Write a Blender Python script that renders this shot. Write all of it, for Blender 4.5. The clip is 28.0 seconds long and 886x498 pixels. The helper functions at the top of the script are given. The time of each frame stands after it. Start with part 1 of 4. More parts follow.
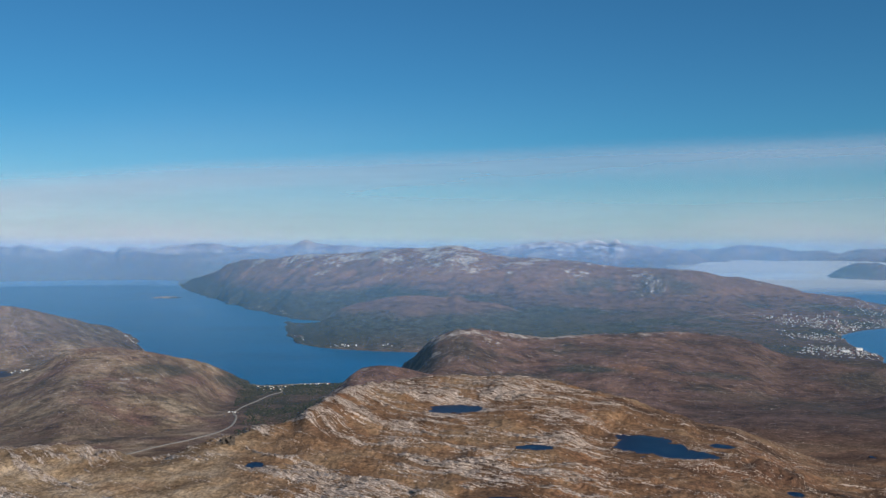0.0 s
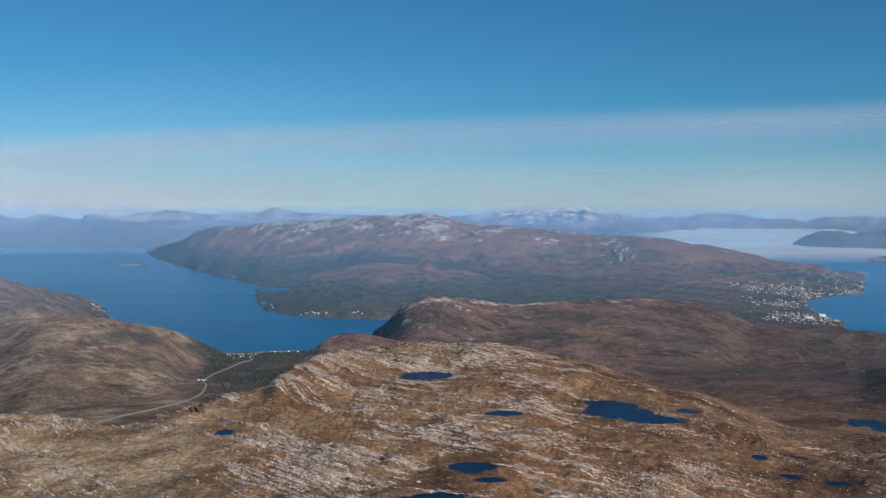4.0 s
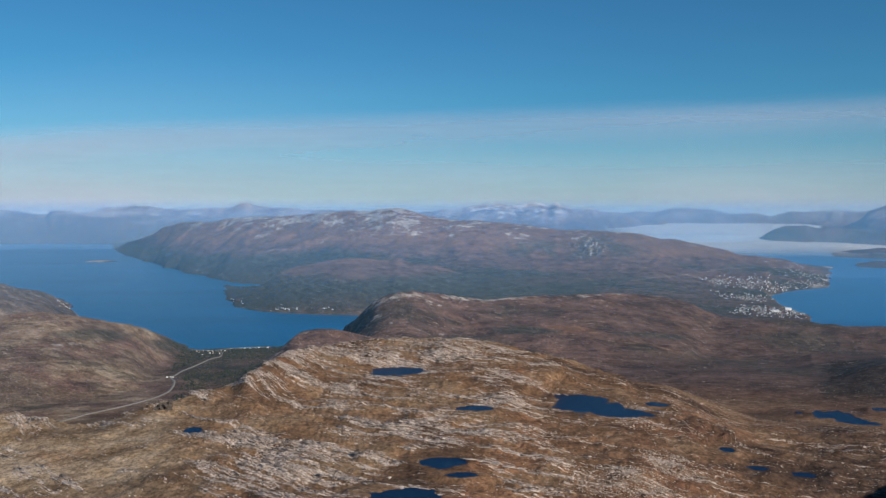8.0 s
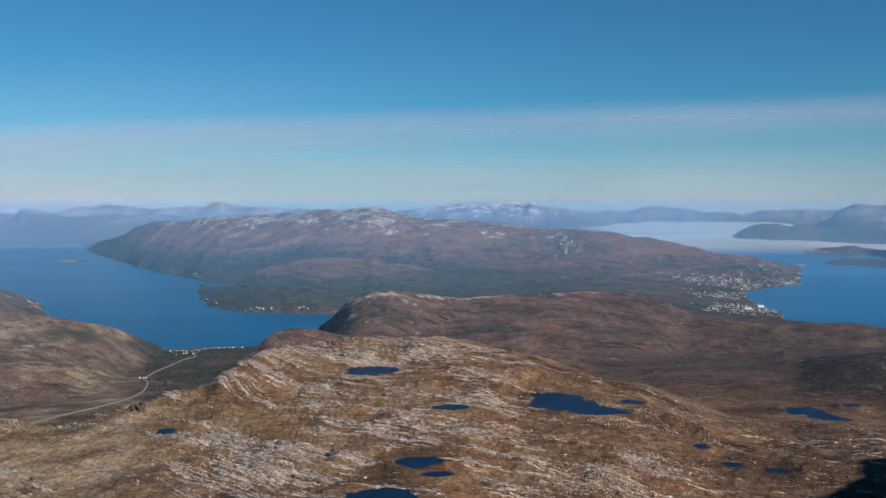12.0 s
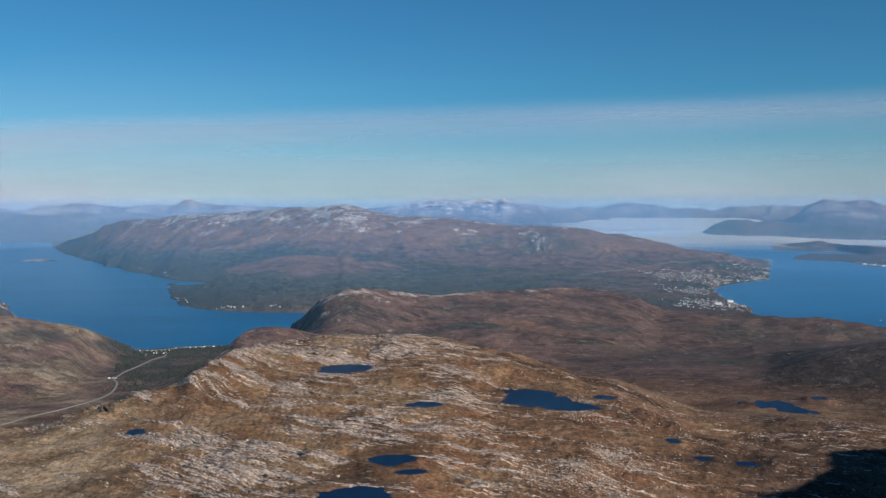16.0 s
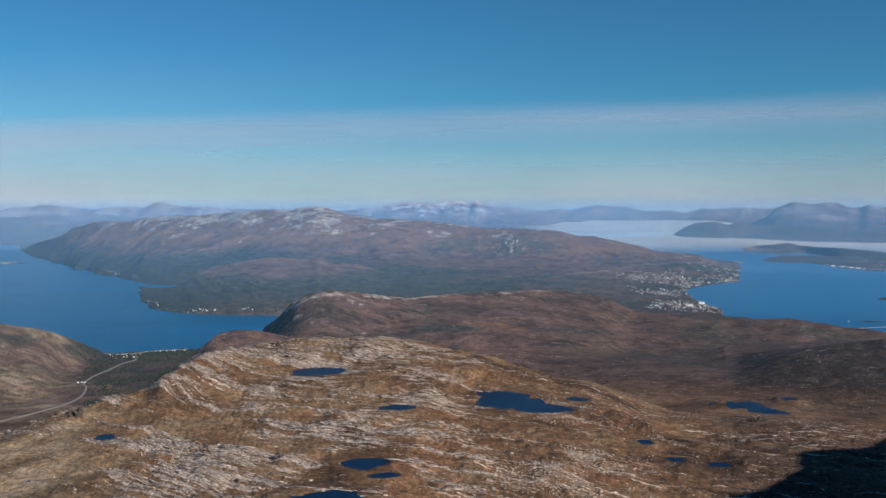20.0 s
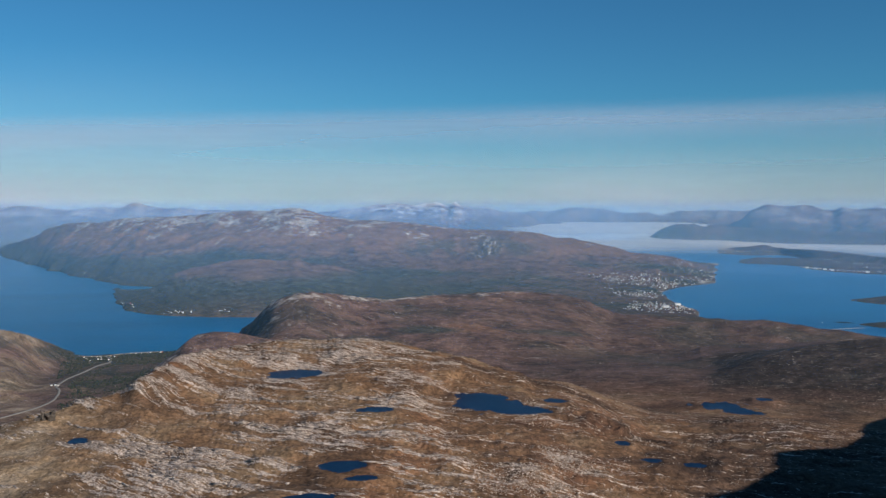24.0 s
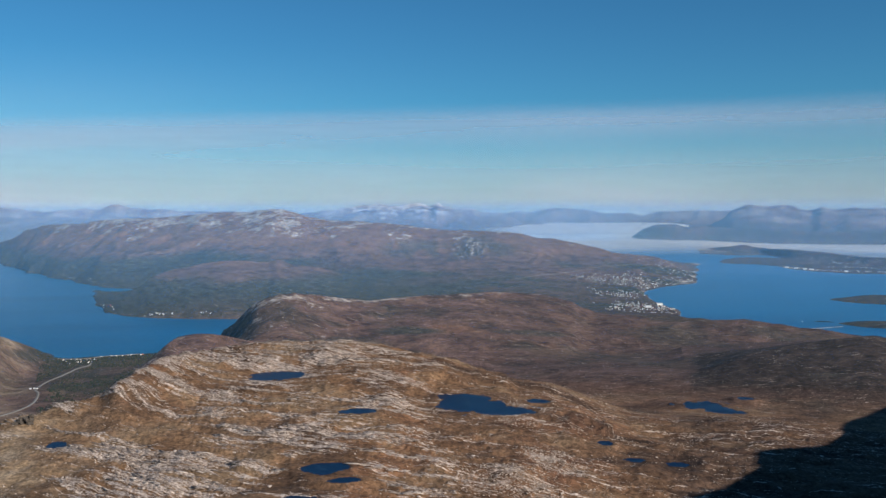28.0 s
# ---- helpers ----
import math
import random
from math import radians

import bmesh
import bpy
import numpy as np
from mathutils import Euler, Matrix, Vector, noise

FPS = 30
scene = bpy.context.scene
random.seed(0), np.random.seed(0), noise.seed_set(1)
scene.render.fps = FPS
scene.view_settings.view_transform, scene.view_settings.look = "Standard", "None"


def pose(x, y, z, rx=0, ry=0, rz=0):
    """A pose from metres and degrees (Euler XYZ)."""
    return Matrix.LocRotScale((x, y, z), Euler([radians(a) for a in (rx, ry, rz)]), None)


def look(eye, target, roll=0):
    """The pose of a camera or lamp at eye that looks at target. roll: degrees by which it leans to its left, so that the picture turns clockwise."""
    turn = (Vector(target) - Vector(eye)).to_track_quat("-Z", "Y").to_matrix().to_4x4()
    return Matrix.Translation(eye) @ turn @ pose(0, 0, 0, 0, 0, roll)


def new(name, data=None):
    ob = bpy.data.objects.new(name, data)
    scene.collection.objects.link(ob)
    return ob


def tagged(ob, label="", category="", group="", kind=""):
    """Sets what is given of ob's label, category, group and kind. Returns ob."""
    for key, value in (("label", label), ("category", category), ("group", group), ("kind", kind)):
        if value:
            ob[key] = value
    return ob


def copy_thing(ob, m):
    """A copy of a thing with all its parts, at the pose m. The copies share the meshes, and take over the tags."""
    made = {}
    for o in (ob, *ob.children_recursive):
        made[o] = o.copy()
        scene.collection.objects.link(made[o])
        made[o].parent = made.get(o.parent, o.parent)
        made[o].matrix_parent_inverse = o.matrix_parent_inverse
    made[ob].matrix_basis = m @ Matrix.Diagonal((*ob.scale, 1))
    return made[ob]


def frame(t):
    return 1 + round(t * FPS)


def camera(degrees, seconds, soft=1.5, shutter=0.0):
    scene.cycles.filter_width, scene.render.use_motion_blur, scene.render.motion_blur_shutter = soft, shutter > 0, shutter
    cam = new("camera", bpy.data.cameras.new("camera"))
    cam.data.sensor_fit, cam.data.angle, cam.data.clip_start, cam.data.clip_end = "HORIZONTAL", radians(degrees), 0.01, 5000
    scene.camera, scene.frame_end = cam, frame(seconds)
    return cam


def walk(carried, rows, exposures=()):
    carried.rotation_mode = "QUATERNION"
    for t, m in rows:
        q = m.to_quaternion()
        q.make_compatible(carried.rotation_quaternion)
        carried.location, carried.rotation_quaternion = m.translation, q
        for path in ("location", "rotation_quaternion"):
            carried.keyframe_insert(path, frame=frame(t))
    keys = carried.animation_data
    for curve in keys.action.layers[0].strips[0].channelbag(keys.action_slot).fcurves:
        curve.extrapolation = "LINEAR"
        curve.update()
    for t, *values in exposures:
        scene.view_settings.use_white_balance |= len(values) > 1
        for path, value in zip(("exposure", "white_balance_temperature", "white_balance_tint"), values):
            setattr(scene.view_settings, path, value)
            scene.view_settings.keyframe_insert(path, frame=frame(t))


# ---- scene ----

# One sheet of land and sea round a drone that hovers, turns to its right and drifts ahead.
# The wide country is drawn at about a quarter of its size, so that all of it lies inside the camera's reach.
EYE = 130.0
cam = camera(54.02, 28.0, soft=1.45)
DRIFT = (0.963, 4.541, -0.430)
ROWS = [
    (0.0, 0.00, 0.00, 0.00), (0.5, 0.25, -0.44, -0.06), (1.0, 0.50, -0.79, -0.06), (1.5, 0.74, -1.03, -0.05),
    (2.0, 0.97, -1.27, -0.05), (2.5, 1.20, -1.49, -0.03), (3.0, 1.44, -1.70, -0.03), (3.5, 1.69, -1.92, -0.05),
    (5.5, 2.67, -2.50, -0.07), (6.0, 2.91, -2.49, -0.06), (7.0, 3.42, -2.47, -0.05), (8.0, 3.86, -2.45, -0.01),
    (9.0, 4.28, -2.47, 0.02), (10.0, 4.72, -2.50, 0.02), (11.0, 5.10, -2.53, 0.02), (12.0, 5.47, -2.53, 0.05),
    (12.5, 5.69, -2.52, 0.10), (14.5, 6.62, -2.60, 0.19), (15.0, 6.84, -2.63, 0.21), (16.0, 7.29, -2.72, 0.26),
    (17.0, 7.76, -2.75, 0.28), (18.0, 8.20, -2.77, 0.28), (19.0, 8.62, -2.70, 0.27), (20.0, 9.03, -2.57, 0.22),
    (21.0, 9.44, -2.53, 0.16), (21.5, 9.63, -2.50, 0.16), (23.5, 10.31, -2.47, 0.10), (24.0, 10.47, -2.47, 0.11),
    (25.0, 10.78, -2.46, 0.11), (26.0, 11.07, -2.49, 0.16), (27.0, 11.36, -2.50, 0.16), (28.0, 11.62, -2.42, 0.22),
]
walk(cam, [(t, pose(DRIFT[0] * t / 28, DRIFT[1] * t / 28, EYE + DRIFT[2] * t / 28, 90 + pitch, roll, -turn))
           for t, turn, pitch, roll in ROWS], exposures=[(0.0, 0.17), (12.0, 0.17), (24.0, 0.15), (28.0, 0.27)])

# ---- light ----
SUN_AZ, SUN_EL = 145.0, 27.0      # degrees clockwise from straight ahead, and up
world = bpy.data.worlds.new("sky")
scene.world = world
world.use_nodes = True
wn, wl = world.node_tree.nodes, world.node_tree.links
wn.clear()
sky = wn.new("ShaderNodeTexSky")
sky.sky_type, sky.sun_disc = "NISHITA", False
sky.sun_elevation, sky.sun_rotation = radians(SUN_EL), radians(SUN_AZ)
sky.altitude, sky.air_density, sky.dust_density, sky.ozone_density = 600, 1.0, 0.0, 4.4
tint = wn.new("ShaderNodeMix")
tint.data_type, tint.blend_type = "RGBA", "MULTIPLY"
tint.inputs[0].default_value, tint.inputs[7].default_value = 1.0, (0.405, 0.985, 1.185, 1)
wl.new(sky.outputs[0], tint.inputs[6])
back = wn.new("ShaderNodeBackground")
back.inputs["Strength"].default_value = 0.056
out = wn.new("ShaderNodeOutputWorld")
wl.new(tint.outputs[2], back.inputs[0])
wl.new(back.outputs[0], out.inputs[0])
sun = new("sun", bpy.data.lights.new("sun", "SUN"))
sun.data.energy, sun.data.angle, sun.data.color = 4.45, radians(0.6), (1.0, 0.93, 0.82)
_a, _e = radians(SUN_AZ), radians(SUN_EL)
sun.matrix_world = look((math.sin(_a) * 900, math.cos(_a) * 900, 900 * math.tan(_e)), (0, 0, 0))


# ---- noise and land forms ----
LATTICE = np.random.RandomState(11).rand(256, 256)


def value(x, y):
    xi, yi = np.floor(x), np.floor(y)
    u, v = x - xi, y - yi
    u, v = u * u * u * (u * (6 * u - 15) + 10), v * v * v * (v * (6 * v - 15) + 10)
    i, j = xi.astype(np.int64) & 255, yi.astype(np.int64) & 255
    k, m = (i + 1) & 255, (j + 1) & 255
    return (LATTICE[i, j] * (1 - u) * (1 - v) + LATTICE[k, j] * u * (1 - v) + LATTICE[i, m] * (1 - u) * v + LATTICE[k, m] * u * v) * 2 - 1


def fbm(x, y, size, octaves=5, rough=0.5, shift=0.0, ridged=False):
    total, amp, norm = 0.0, 1.0, 0.0
    x, y = x / size + shift, y / size + shift * 1.7
    for _ in range(octaves):
        n = value(x, y)
        total = total + amp * (1 - 2 * np.abs(n) if ridged else n)
        norm += amp
        amp *= rough
        x, y = x * 1.93 * 0.8 - y * 1.93 * 0.6 + 5.2, x * 1.93 * 0.6 + y * 1.93 * 0.8 + 1.3
    return total / norm


def smooth(a, b, x):
    u = np.clip((x - a) / (b - a), 0, 1)
    return u * u * (3 - 2 * u)


def curve(az, table, col):
    """A smooth line through the table's rows that never overshoots them."""
    x, y = np.array([r[0] for r in table], float), np.array([r[col] for r in table], float)
    h, s = np.diff(x), np.diff(y) / np.diff(x)
    m = np.zeros_like(x)
    same = s[:-1] * s[1:] > 0
    m[1:-1][same] = 2 * s[:-1][same] * s[1:][same] / (s[:-1] + s[1:])[same]
    i = np.clip(np.searchsorted(x, az) - 1, 0, len(x) - 2)
    t = np.clip((az - x[i]) / h[i], 0, 1)
    return ((1 + 2 * t) * (1 - t) ** 2 * y[i] + t * (1 - t) ** 2 * h[i] * m[i] + t * t * (3 - 2 * t) * y[i + 1] + t * t * (t - 1) * h[i] * m[i + 1])


def higher(a, b, k=4.0):
    h = np.clip(0.5 + 0.5 * (a - b) / k, 0, 1)
    return b * (1 - h) + a * h + k * h * (1 - h)


# Crest lines: bearing (degrees), distance, height
NEAR_HILL = [(-27.01, 359, 58), (-22.4, 342, 58), (-21.96, 341, 56), (-21.1, 339, 56.6), (-19.77, 333, 54.7), (-18.56, 327, 53.7), (-16.86, 324, 56.8),
             (-15.91, 323, 59.4), (-14.63, 324, 60.8), (-12.68, 329, 62.2), (-11.02, 339, 63.1), (-10.01, 340, 62.8), (-8.91, 343, 67), (-8.23, 351,
             68.6), (-7.02, 369, 69.1), (-5.45, 397, 68.1), (-3.17, 430, 65.8), (-1.03, 437, 66.6), (2.39, 439, 65.5), (4.2, 438, 66.9), (6.37, 434,
             65.6), (8, 427, 64.8), (11.42, 409, 62.2), (13.37, 403, 58.5), (15.31, 399, 55.8), (16.27, 396, 52.8), (17.8, 392, 51.9), (19.49, 387,
             48.3), (21.72, 380, 44.1), (23.9, 372, 40.8), (30, 390, 38), (40, 400, 34)]
NEAR_INNER = [(-27, 55), (-12.5, 59.5), (0, 61.5), (6, 61.5), (11, 59.5), (15, 57.6), (18, 55.7), (22, 52.2), (27, 49.2), (40, 44)]
KNOB = [(-11.5, 590, -8), (-9, 600, 13), (-8.3, 600, 20), (-7.05, 600, 31.6), (-6.35, 600, 38.2), (-5.82, 601, 42.9), (-4.94, 610, 47), (-3.89, 610,
        48.4), (-2.82, 610, 47.3), (-1.4, 610, 43.1), (-0.5, 610, 41), (1.8, 610, 37), (6, 610, 25)]
MOOR = [(-4.5, 750, -20), (-3.2, 745, 5), (-2.31, 740, 31.8), (-1.44, 734, 48), (-0.46, 722, 59.3), (1, 720, 65.2), (1.98, 724, 64.9), (3.46, 737,
        61.4), (5.6, 757, 55.9), (7.09, 770, 54), (10.08, 789, 55.7), (12.57, 803, 55.3), (15.87, 830, 52.9), (19.45, 840, 45.8), (21.54, 840, 33.6),
        (23.44, 840, 33), (26.53, 850, 31.5), (28.03, 850, 30.2), (30.24, 850, 30.6), (32.39, 852, 27), (34.48, 860, 23), (35.92, 860, 20.9), (38.5,
        860, 17.9)]
DARK_HILL = [(20, 535, 6), (24, 540, 17), (26.5, 545, 24), (27.89, 561, 28.6), (29.57, 578, 34.3), (32.2, 597, 40.4), (34.43, 615, 44.4), (36.58, 623,
             46.9), (37.95, 629, 48.1), (38.74, 630, 46.9), (50, 640, 50)]
LEFT_HILL = [(-29, 800, 11), (-27.01, 800, 18), (-26.12, 800, 23), (-25.61, 800, 26.9), (-24.5, 800, 36.3), (-23.37, 800, 44.2), (-22.22, 800, 46.3),
             (-21.05, 800, 46.3), (-20.04, 800, 44.6), (-18.66, 800, 41.5), (-17.26, 800, 36.6), (-15.84, 806, 31.4), (-14.77, 825, 22.6), (-13.68,
             833, 13.4), (-12.39, 832, 0.3), (-11, 830, -8)]
LEFT_BACK = [(-40, 1150, 70), (-27.01, 1150, 64), (-26.52, 1150, 63.5), (-25.59, 1150, 59.1), (-24.48, 1155, 52.8), (-23.36, 1169, 45.6), (-22.05,
             1201, 36), (-20.54, 1257, 22), (-20.03, 1268, 11.2), (-19.2, 1240, 1.5), (-18.2, 1230, -12)]
MOUNTAIN = [(-17.05, 3500, -2), (-16.78, 3495, 4.2), (-15.54, 3078, 37.8), (-14.56, 2829, 64), (-13.43, 2620, 91.6), (-12.42, 2484, 103.4), (-11.26,
            2365, 103.6), (-9.48, 2259, 114.9), (-7.97, 2192, 120.5), (-5.67, 2067, 120.6), (-4.1, 2011, 128.3), (-2.36, 1964, 130.6), (-1.4, 1940,
            130.9), (-0.92, 1931, 129.7), (-0.43, 1922, 132), (0.7, 1904, 136), (1.84, 1900, 129.7), (3.47, 1892, 115.9), (5.95, 1880, 110.9), (9.26,
            1880, 102.3), (11.09, 1880, 92.2), (13.4, 1880, 91.2), (15.87, 1893, 89.7), (17.01, 1901, 84), (19.45, 1915, 66.6), (21.54, 1931, 51.4),
            (23.43, 1944, 34.9), (24.99, 1950, 31.5), (26.22, 1950, 19), (28.04, 2013, -0.9), (28.64, 2060, -15.1), (29.2, 2100, -12)]
MOUNTAIN_FOOT = [(-17.3, 3500), (-16.65, 2970), (-15.56, 2550), (-14.46, 2335), (-13.47, 2025), (-12.19, 1880), (-10.73, 1735), (-9.69, 1650), (-8.0, 1590), (-5.0, 1500), (0, 1390), (10, 1200), (18, 1080),
                 (24.2, 1120), (24.66, 1400), (25.21, 1480), (26.61, 1582), (28.2, 1670), (28.6, 1800)]
SPUR = [(-10.6, 1345, -12), (-10.1, 1335, 2.5), (-9.5, 1300, 8), (-8.95, 1290, 12), (-8.03, 1296, 20), (-6.95, 1314, 37.4), (-6.02, 1332, 45.6),
        (-4.61, 1344, 50), (-3.34, 1349, 55.3), (-1.75, 1356, 57.7), (0.19, 1365, 53.7), (0.79, 1368, 57.5), (1.81, 1372, 50.1), (3.45, 1377, 45.2),
        (5.93, 1390, 29), (7.99, 1400, 22.7), (11.61, 1400, 8), (16, 1400, -5)]
SPUR_FOOT = [(-10.2, 1315), (-9.56, 1216), (-8.35, 1161), (-5.58, 1121), (-1.7, 1096), (10, 1090)]
SPIT_EDGE = [(16, 1300), (24.0, 1400), (24.66, 1385), (24.95, 1290), (25.9, 1222), (26.75, 1170), (26.95, 1115), (27.2, 1010), (28, 950)]
FAR_LEFT = [(-27.01, 4550, 138), (-26.51, 4550, 129.5), (-25.89, 4550, 146), (-24.95, 4550, 131.4), (-23.99, 4550, 111.3), (-23.02, 4550, 133.3),
            (-21.7, 4504, 130.2), (-20.86, 4500, 99.4), (-20.36, 4500, 135.7), (-19.5, 4488, 138.3), (-18.64, 4455, 123.1), (-17.25, 4413, 82.1),
            (-15.83, 4370, 60.8), (-14.75, 4350, 32.4), (-12, 4350, 40), (-8, 4350, 10)]
FAR_LEFT_FOOT = [(-27.01, 4250), (-22.4, 4120), (-16.45, 3722), (-10, 3700)]
FAR_BACK = [(-22, 4800, 118), (-20.79, 4800, 121), (-18.3, 4800, 134.5), (-16.54, 4800, 156.4), (-14.93, 4800, 167.1), (-13.66, 4800, 146.8), (-12.85,
            4800, 135.5), (-12.19, 4800, 147.7), (-11.08, 4800, 151.6), (-9.63, 4800, 167.8), (-8.88, 4800, 187.4), (-8.13, 4800, 171.6), (-6.45, 4800,
            154.9), (-4.9, 4800, 145.4), (-2.53, 4800, 138.9), (0.6, 4800, 130), (3, 4800, 100)]
SNOW_PEAKS = [(1.5, 4500, 110), (2.65, 4500, 131), (3.96, 4500, 137.1), (5.45, 4500, 159.4), (6.44, 4500, 175.3), (7.44, 4500, 174.2), (8.43, 4500,
              161.9), (9.26, 4500, 172.4), (10.26, 4500, 178.9), (10.76, 4500, 164.4), (11.25, 4500, 182.2), (11.75, 4500, 156.9), (12.58, 4500,
              146.6), (13.4, 4500, 145.5), (14.23, 4500, 131.9), (15.71, 4500, 124.3), (17.01, 4500, 81.6), (17.99, 4500, 82.5), (19.13, 4500, 53.9),
              (21, 4500, 60)]
FAR_RIGHT = [(13, 4800, 120), (14.23, 4800, 108.5), (15.71, 4800, 123.9), (16.85, 4800, 137.5), (17.01, 4800, 133.3), (17.99, 4800, 145.3), (19.04,
             4800, 156.7), (20.25, 4800, 147.6), (21.37, 4800, 143.5), (22.32, 4800, 120.1), (23.42, 4800, 124.9), (24.52, 4800, 107.2), (25.13, 4800,
             123.6), (25.9, 4800, 132.4), (28.01, 4800, 135.4), (29.78, 4800, 141.7)]
RIGHT_PEAKS = [(27.2, 4300, -12), (27.8, 4300, 30), (28.32, 4300, 45.1), (28.73, 4300, 58.5), (29.34, 4300, 86), (30, 4300, 131.1), (31.32, 4300,
               163.4), (32.63, 4300, 155.3), (33.91, 4300, 141.9), (34.55, 4300, 124.4), (35.17, 4300, 140.5), (35.95, 4300, 133.2), (37.01, 4300,
               149.4), (38.21, 4300, 141.2), (38.62, 4300, 133), (45, 4300, 120)]
RIGHT_ISLE = [(22.4, 3450, -14), (24.08, 3450, 40.6), (24.29, 3450, 50.6), (24.85, 3450, 69.1), (25.55, 3450, 80.5), (26.43, 3450, 84.5), (27.12, 3450,
              73.3), (27.81, 3450, 80), (29, 3450, 72.2), (30.67, 3450, 65.8), (33.29, 3450, 56.2), (36.42, 3450, 56), (38.38, 3450, 51.7)]
CITY_ISLE = [(27.58, 2900, -9.6), (28.33, 2900, 7.9), (30.01, 2900, 19), (30.68, 2900, 23.3), (31.34, 2853, 17.8), (33.29, 2598, 21.2), (34.88, 2499,
             21.7), (36.43, 2395, 18.6), (38.38, 2251, 21.1), (48, 2250, 17.5)]
CITY_ISLE_FOOT = [(27.5, 2800), (28.0, 2785), (30.35, 2700), (31.67, 2740), (33.3, 2480), (36, 2260), (38.67, 2120), (45, 2120)]
# the low front lobe of the island
CITY_LOBE = [(28.9, 2330, -12), (29.3, 2335, 1.0), (30.4, 2450, 5.0), (33, 2450, 6.0), (36, 2400, 7.5), (39, 2400, 8.5), (48, 2400, 8)]
CITY_LOBE_FOOT = [(28.9, 2320), (29.35, 2276), (31.67, 2228), (33.3, 2093), (34.88, 2014), (36.43, 1980), (38.39, 1990), (45, 2000)]
# Low islands: bearing, distance, half width, half depth, height
ISLETS = [(39.5, 1400, 98, 60, 6.0), (38.7, 1100, 52, 28, 4.0), (35.1, 1112, 14, 3.5, 0.9), (-17.8, 2440, 37, 30, 3.0)]
# Pools: bearing, distance, half width, half depth, level
PONDS = [(0.76, 370, 12.6, 9.5, 62), (5.85, 299.4, 6.6, 4.4, 62), (12.9, 330, 9.8, 14.5, 57.5), (14.3, 324, 7.0, 10.5, 57.48), (15.6, 318, 12.0, 6.2, 57.46), (17.8, 342.5, 3.6, 3.6, 55.8), (-12.3, 288, 2.5, 3.8, 60),
         (3.75, 237, 5.2, 5.0, 61), (5.32, 226.4, 3.8, 1.9, 61), (1.45, 207, 7.7, 7.2, 61), (28.2, 471, 11.0, 9.0, 29), (29.4, 462, 9.0, 7.0, 28.95), (30.77, 493, 4.4, 4.0, 29.4), (22.03, 298, 2.8, 3.2, 52),
         (26.55, 288, 3.7, 2.8, 49), (24.0, 285, 3.2, 1.7, 50.5), (-27.2, 978, 17, 28, 4)]
ROAD = [(-20.57, 487, 21), (-19.67, 499, 19), (-18.15, 522, 17), (-16.91, 537, 15), (-15.97, 549, 15), (-14.85, 568, 13), (-13.88, 597, 11), (-13.39, 645, 8), (-13.55, 665, 7), (-13.05, 697, 6), (-12.06, 730, 5), (-11.23, 762, 4), (-10.55, 778, 4)]


def ridge(az, d, crest, foot, foot_z, bend, behind, back_bend=1.0):
    """A long hill: from its foot up to the crest line, and down again behind."""
    dc, zc = curve(az, crest, 1), curve(az, crest, 2)
    u = (d - foot) / np.maximum(dc - foot, 1)
    v = (dc + behind - d) / behind
    rise = np.maximum(zc - foot_z, 0) * np.minimum(np.clip(u, 0, 1) ** bend, np.clip(v, 0, 1) ** back_bend)
    drop = np.maximum(foot - d, 0) * 0.25 + np.maximum(d - dc - behind, 0) * 0.35 + np.maximum(foot_z - zc, 0)
    return foot_z + rise - np.minimum(drop, 60)


def turned(x, y, deg, stretch):
    c, s = math.cos(radians(deg)), math.sin(radians(deg))
    return (x * c + y * s) / stretch, -x * s + y * c


def strike(x):
    """The lie of the hard bands: steep across the hill's left end, nearly level on its right."""
    return 0.65 - 0.35 * np.tanh((x - 5) / 70)


def seams(x, y):
    """Place along and across the hard bands of rock that run slantwise over the near hill."""
    w = fbm(x, y, 60, 3, shift=9.0) * 6
    x, y = x + w, y + w * 0.6
    drift = 0.65 * x - 24.5 * np.log(np.cosh((x - 5) / 70))
    return x * 1.2, (y + drift) * 0.85


def strata(x, y):
    a, b = seams(x, y)
    return fbm(a / 8, b, 4.6, 5, 0.66, shift=3.0)


def rockiness(x, y):
    az = np.degrees(np.arctan2(x, y))
    d = np.hypot(x, y)
    bare = strata(x, y) * 1.2 + fbm(x, y, 45, 5, 0.6, 14.0) * 0.5 + fbm(x, y, 14, 4, 0.65, 24.0) * 0.45
    meadow = smooth(20, 8, np.abs(d - 303 + 5.3 * (az + 8.7))) * smooth(-13, -10, az) * smooth(12, 5, az)
    bare = bare + 0.34 * smooth(320, 370, d) * smooth(-9, -5, az) + 0.1 * smooth(-12, -8, az) * smooth(290, 260, d) - 0.45 * meadow
    patch = fbm(x, y, 34, 3, 0.5, 80.0)
    bare = bare + 0.35 * patch - 0.25 * smooth(9, 15, az) * smooth(285, 330, d) + 0.28 * smooth(-14, -11, az) * smooth(5, 0, az) * smooth(305, 280, d) - 0.27 * smooth(-11, -14, az) * smooth(335, 300, d)
    return (1 + 0.15 * smooth(4, -4, az) - 0.62 * smooth(5, 16, az) - 0.2 * smooth(-12, -17, az)) * smooth(-0.25, 0.55, bare)


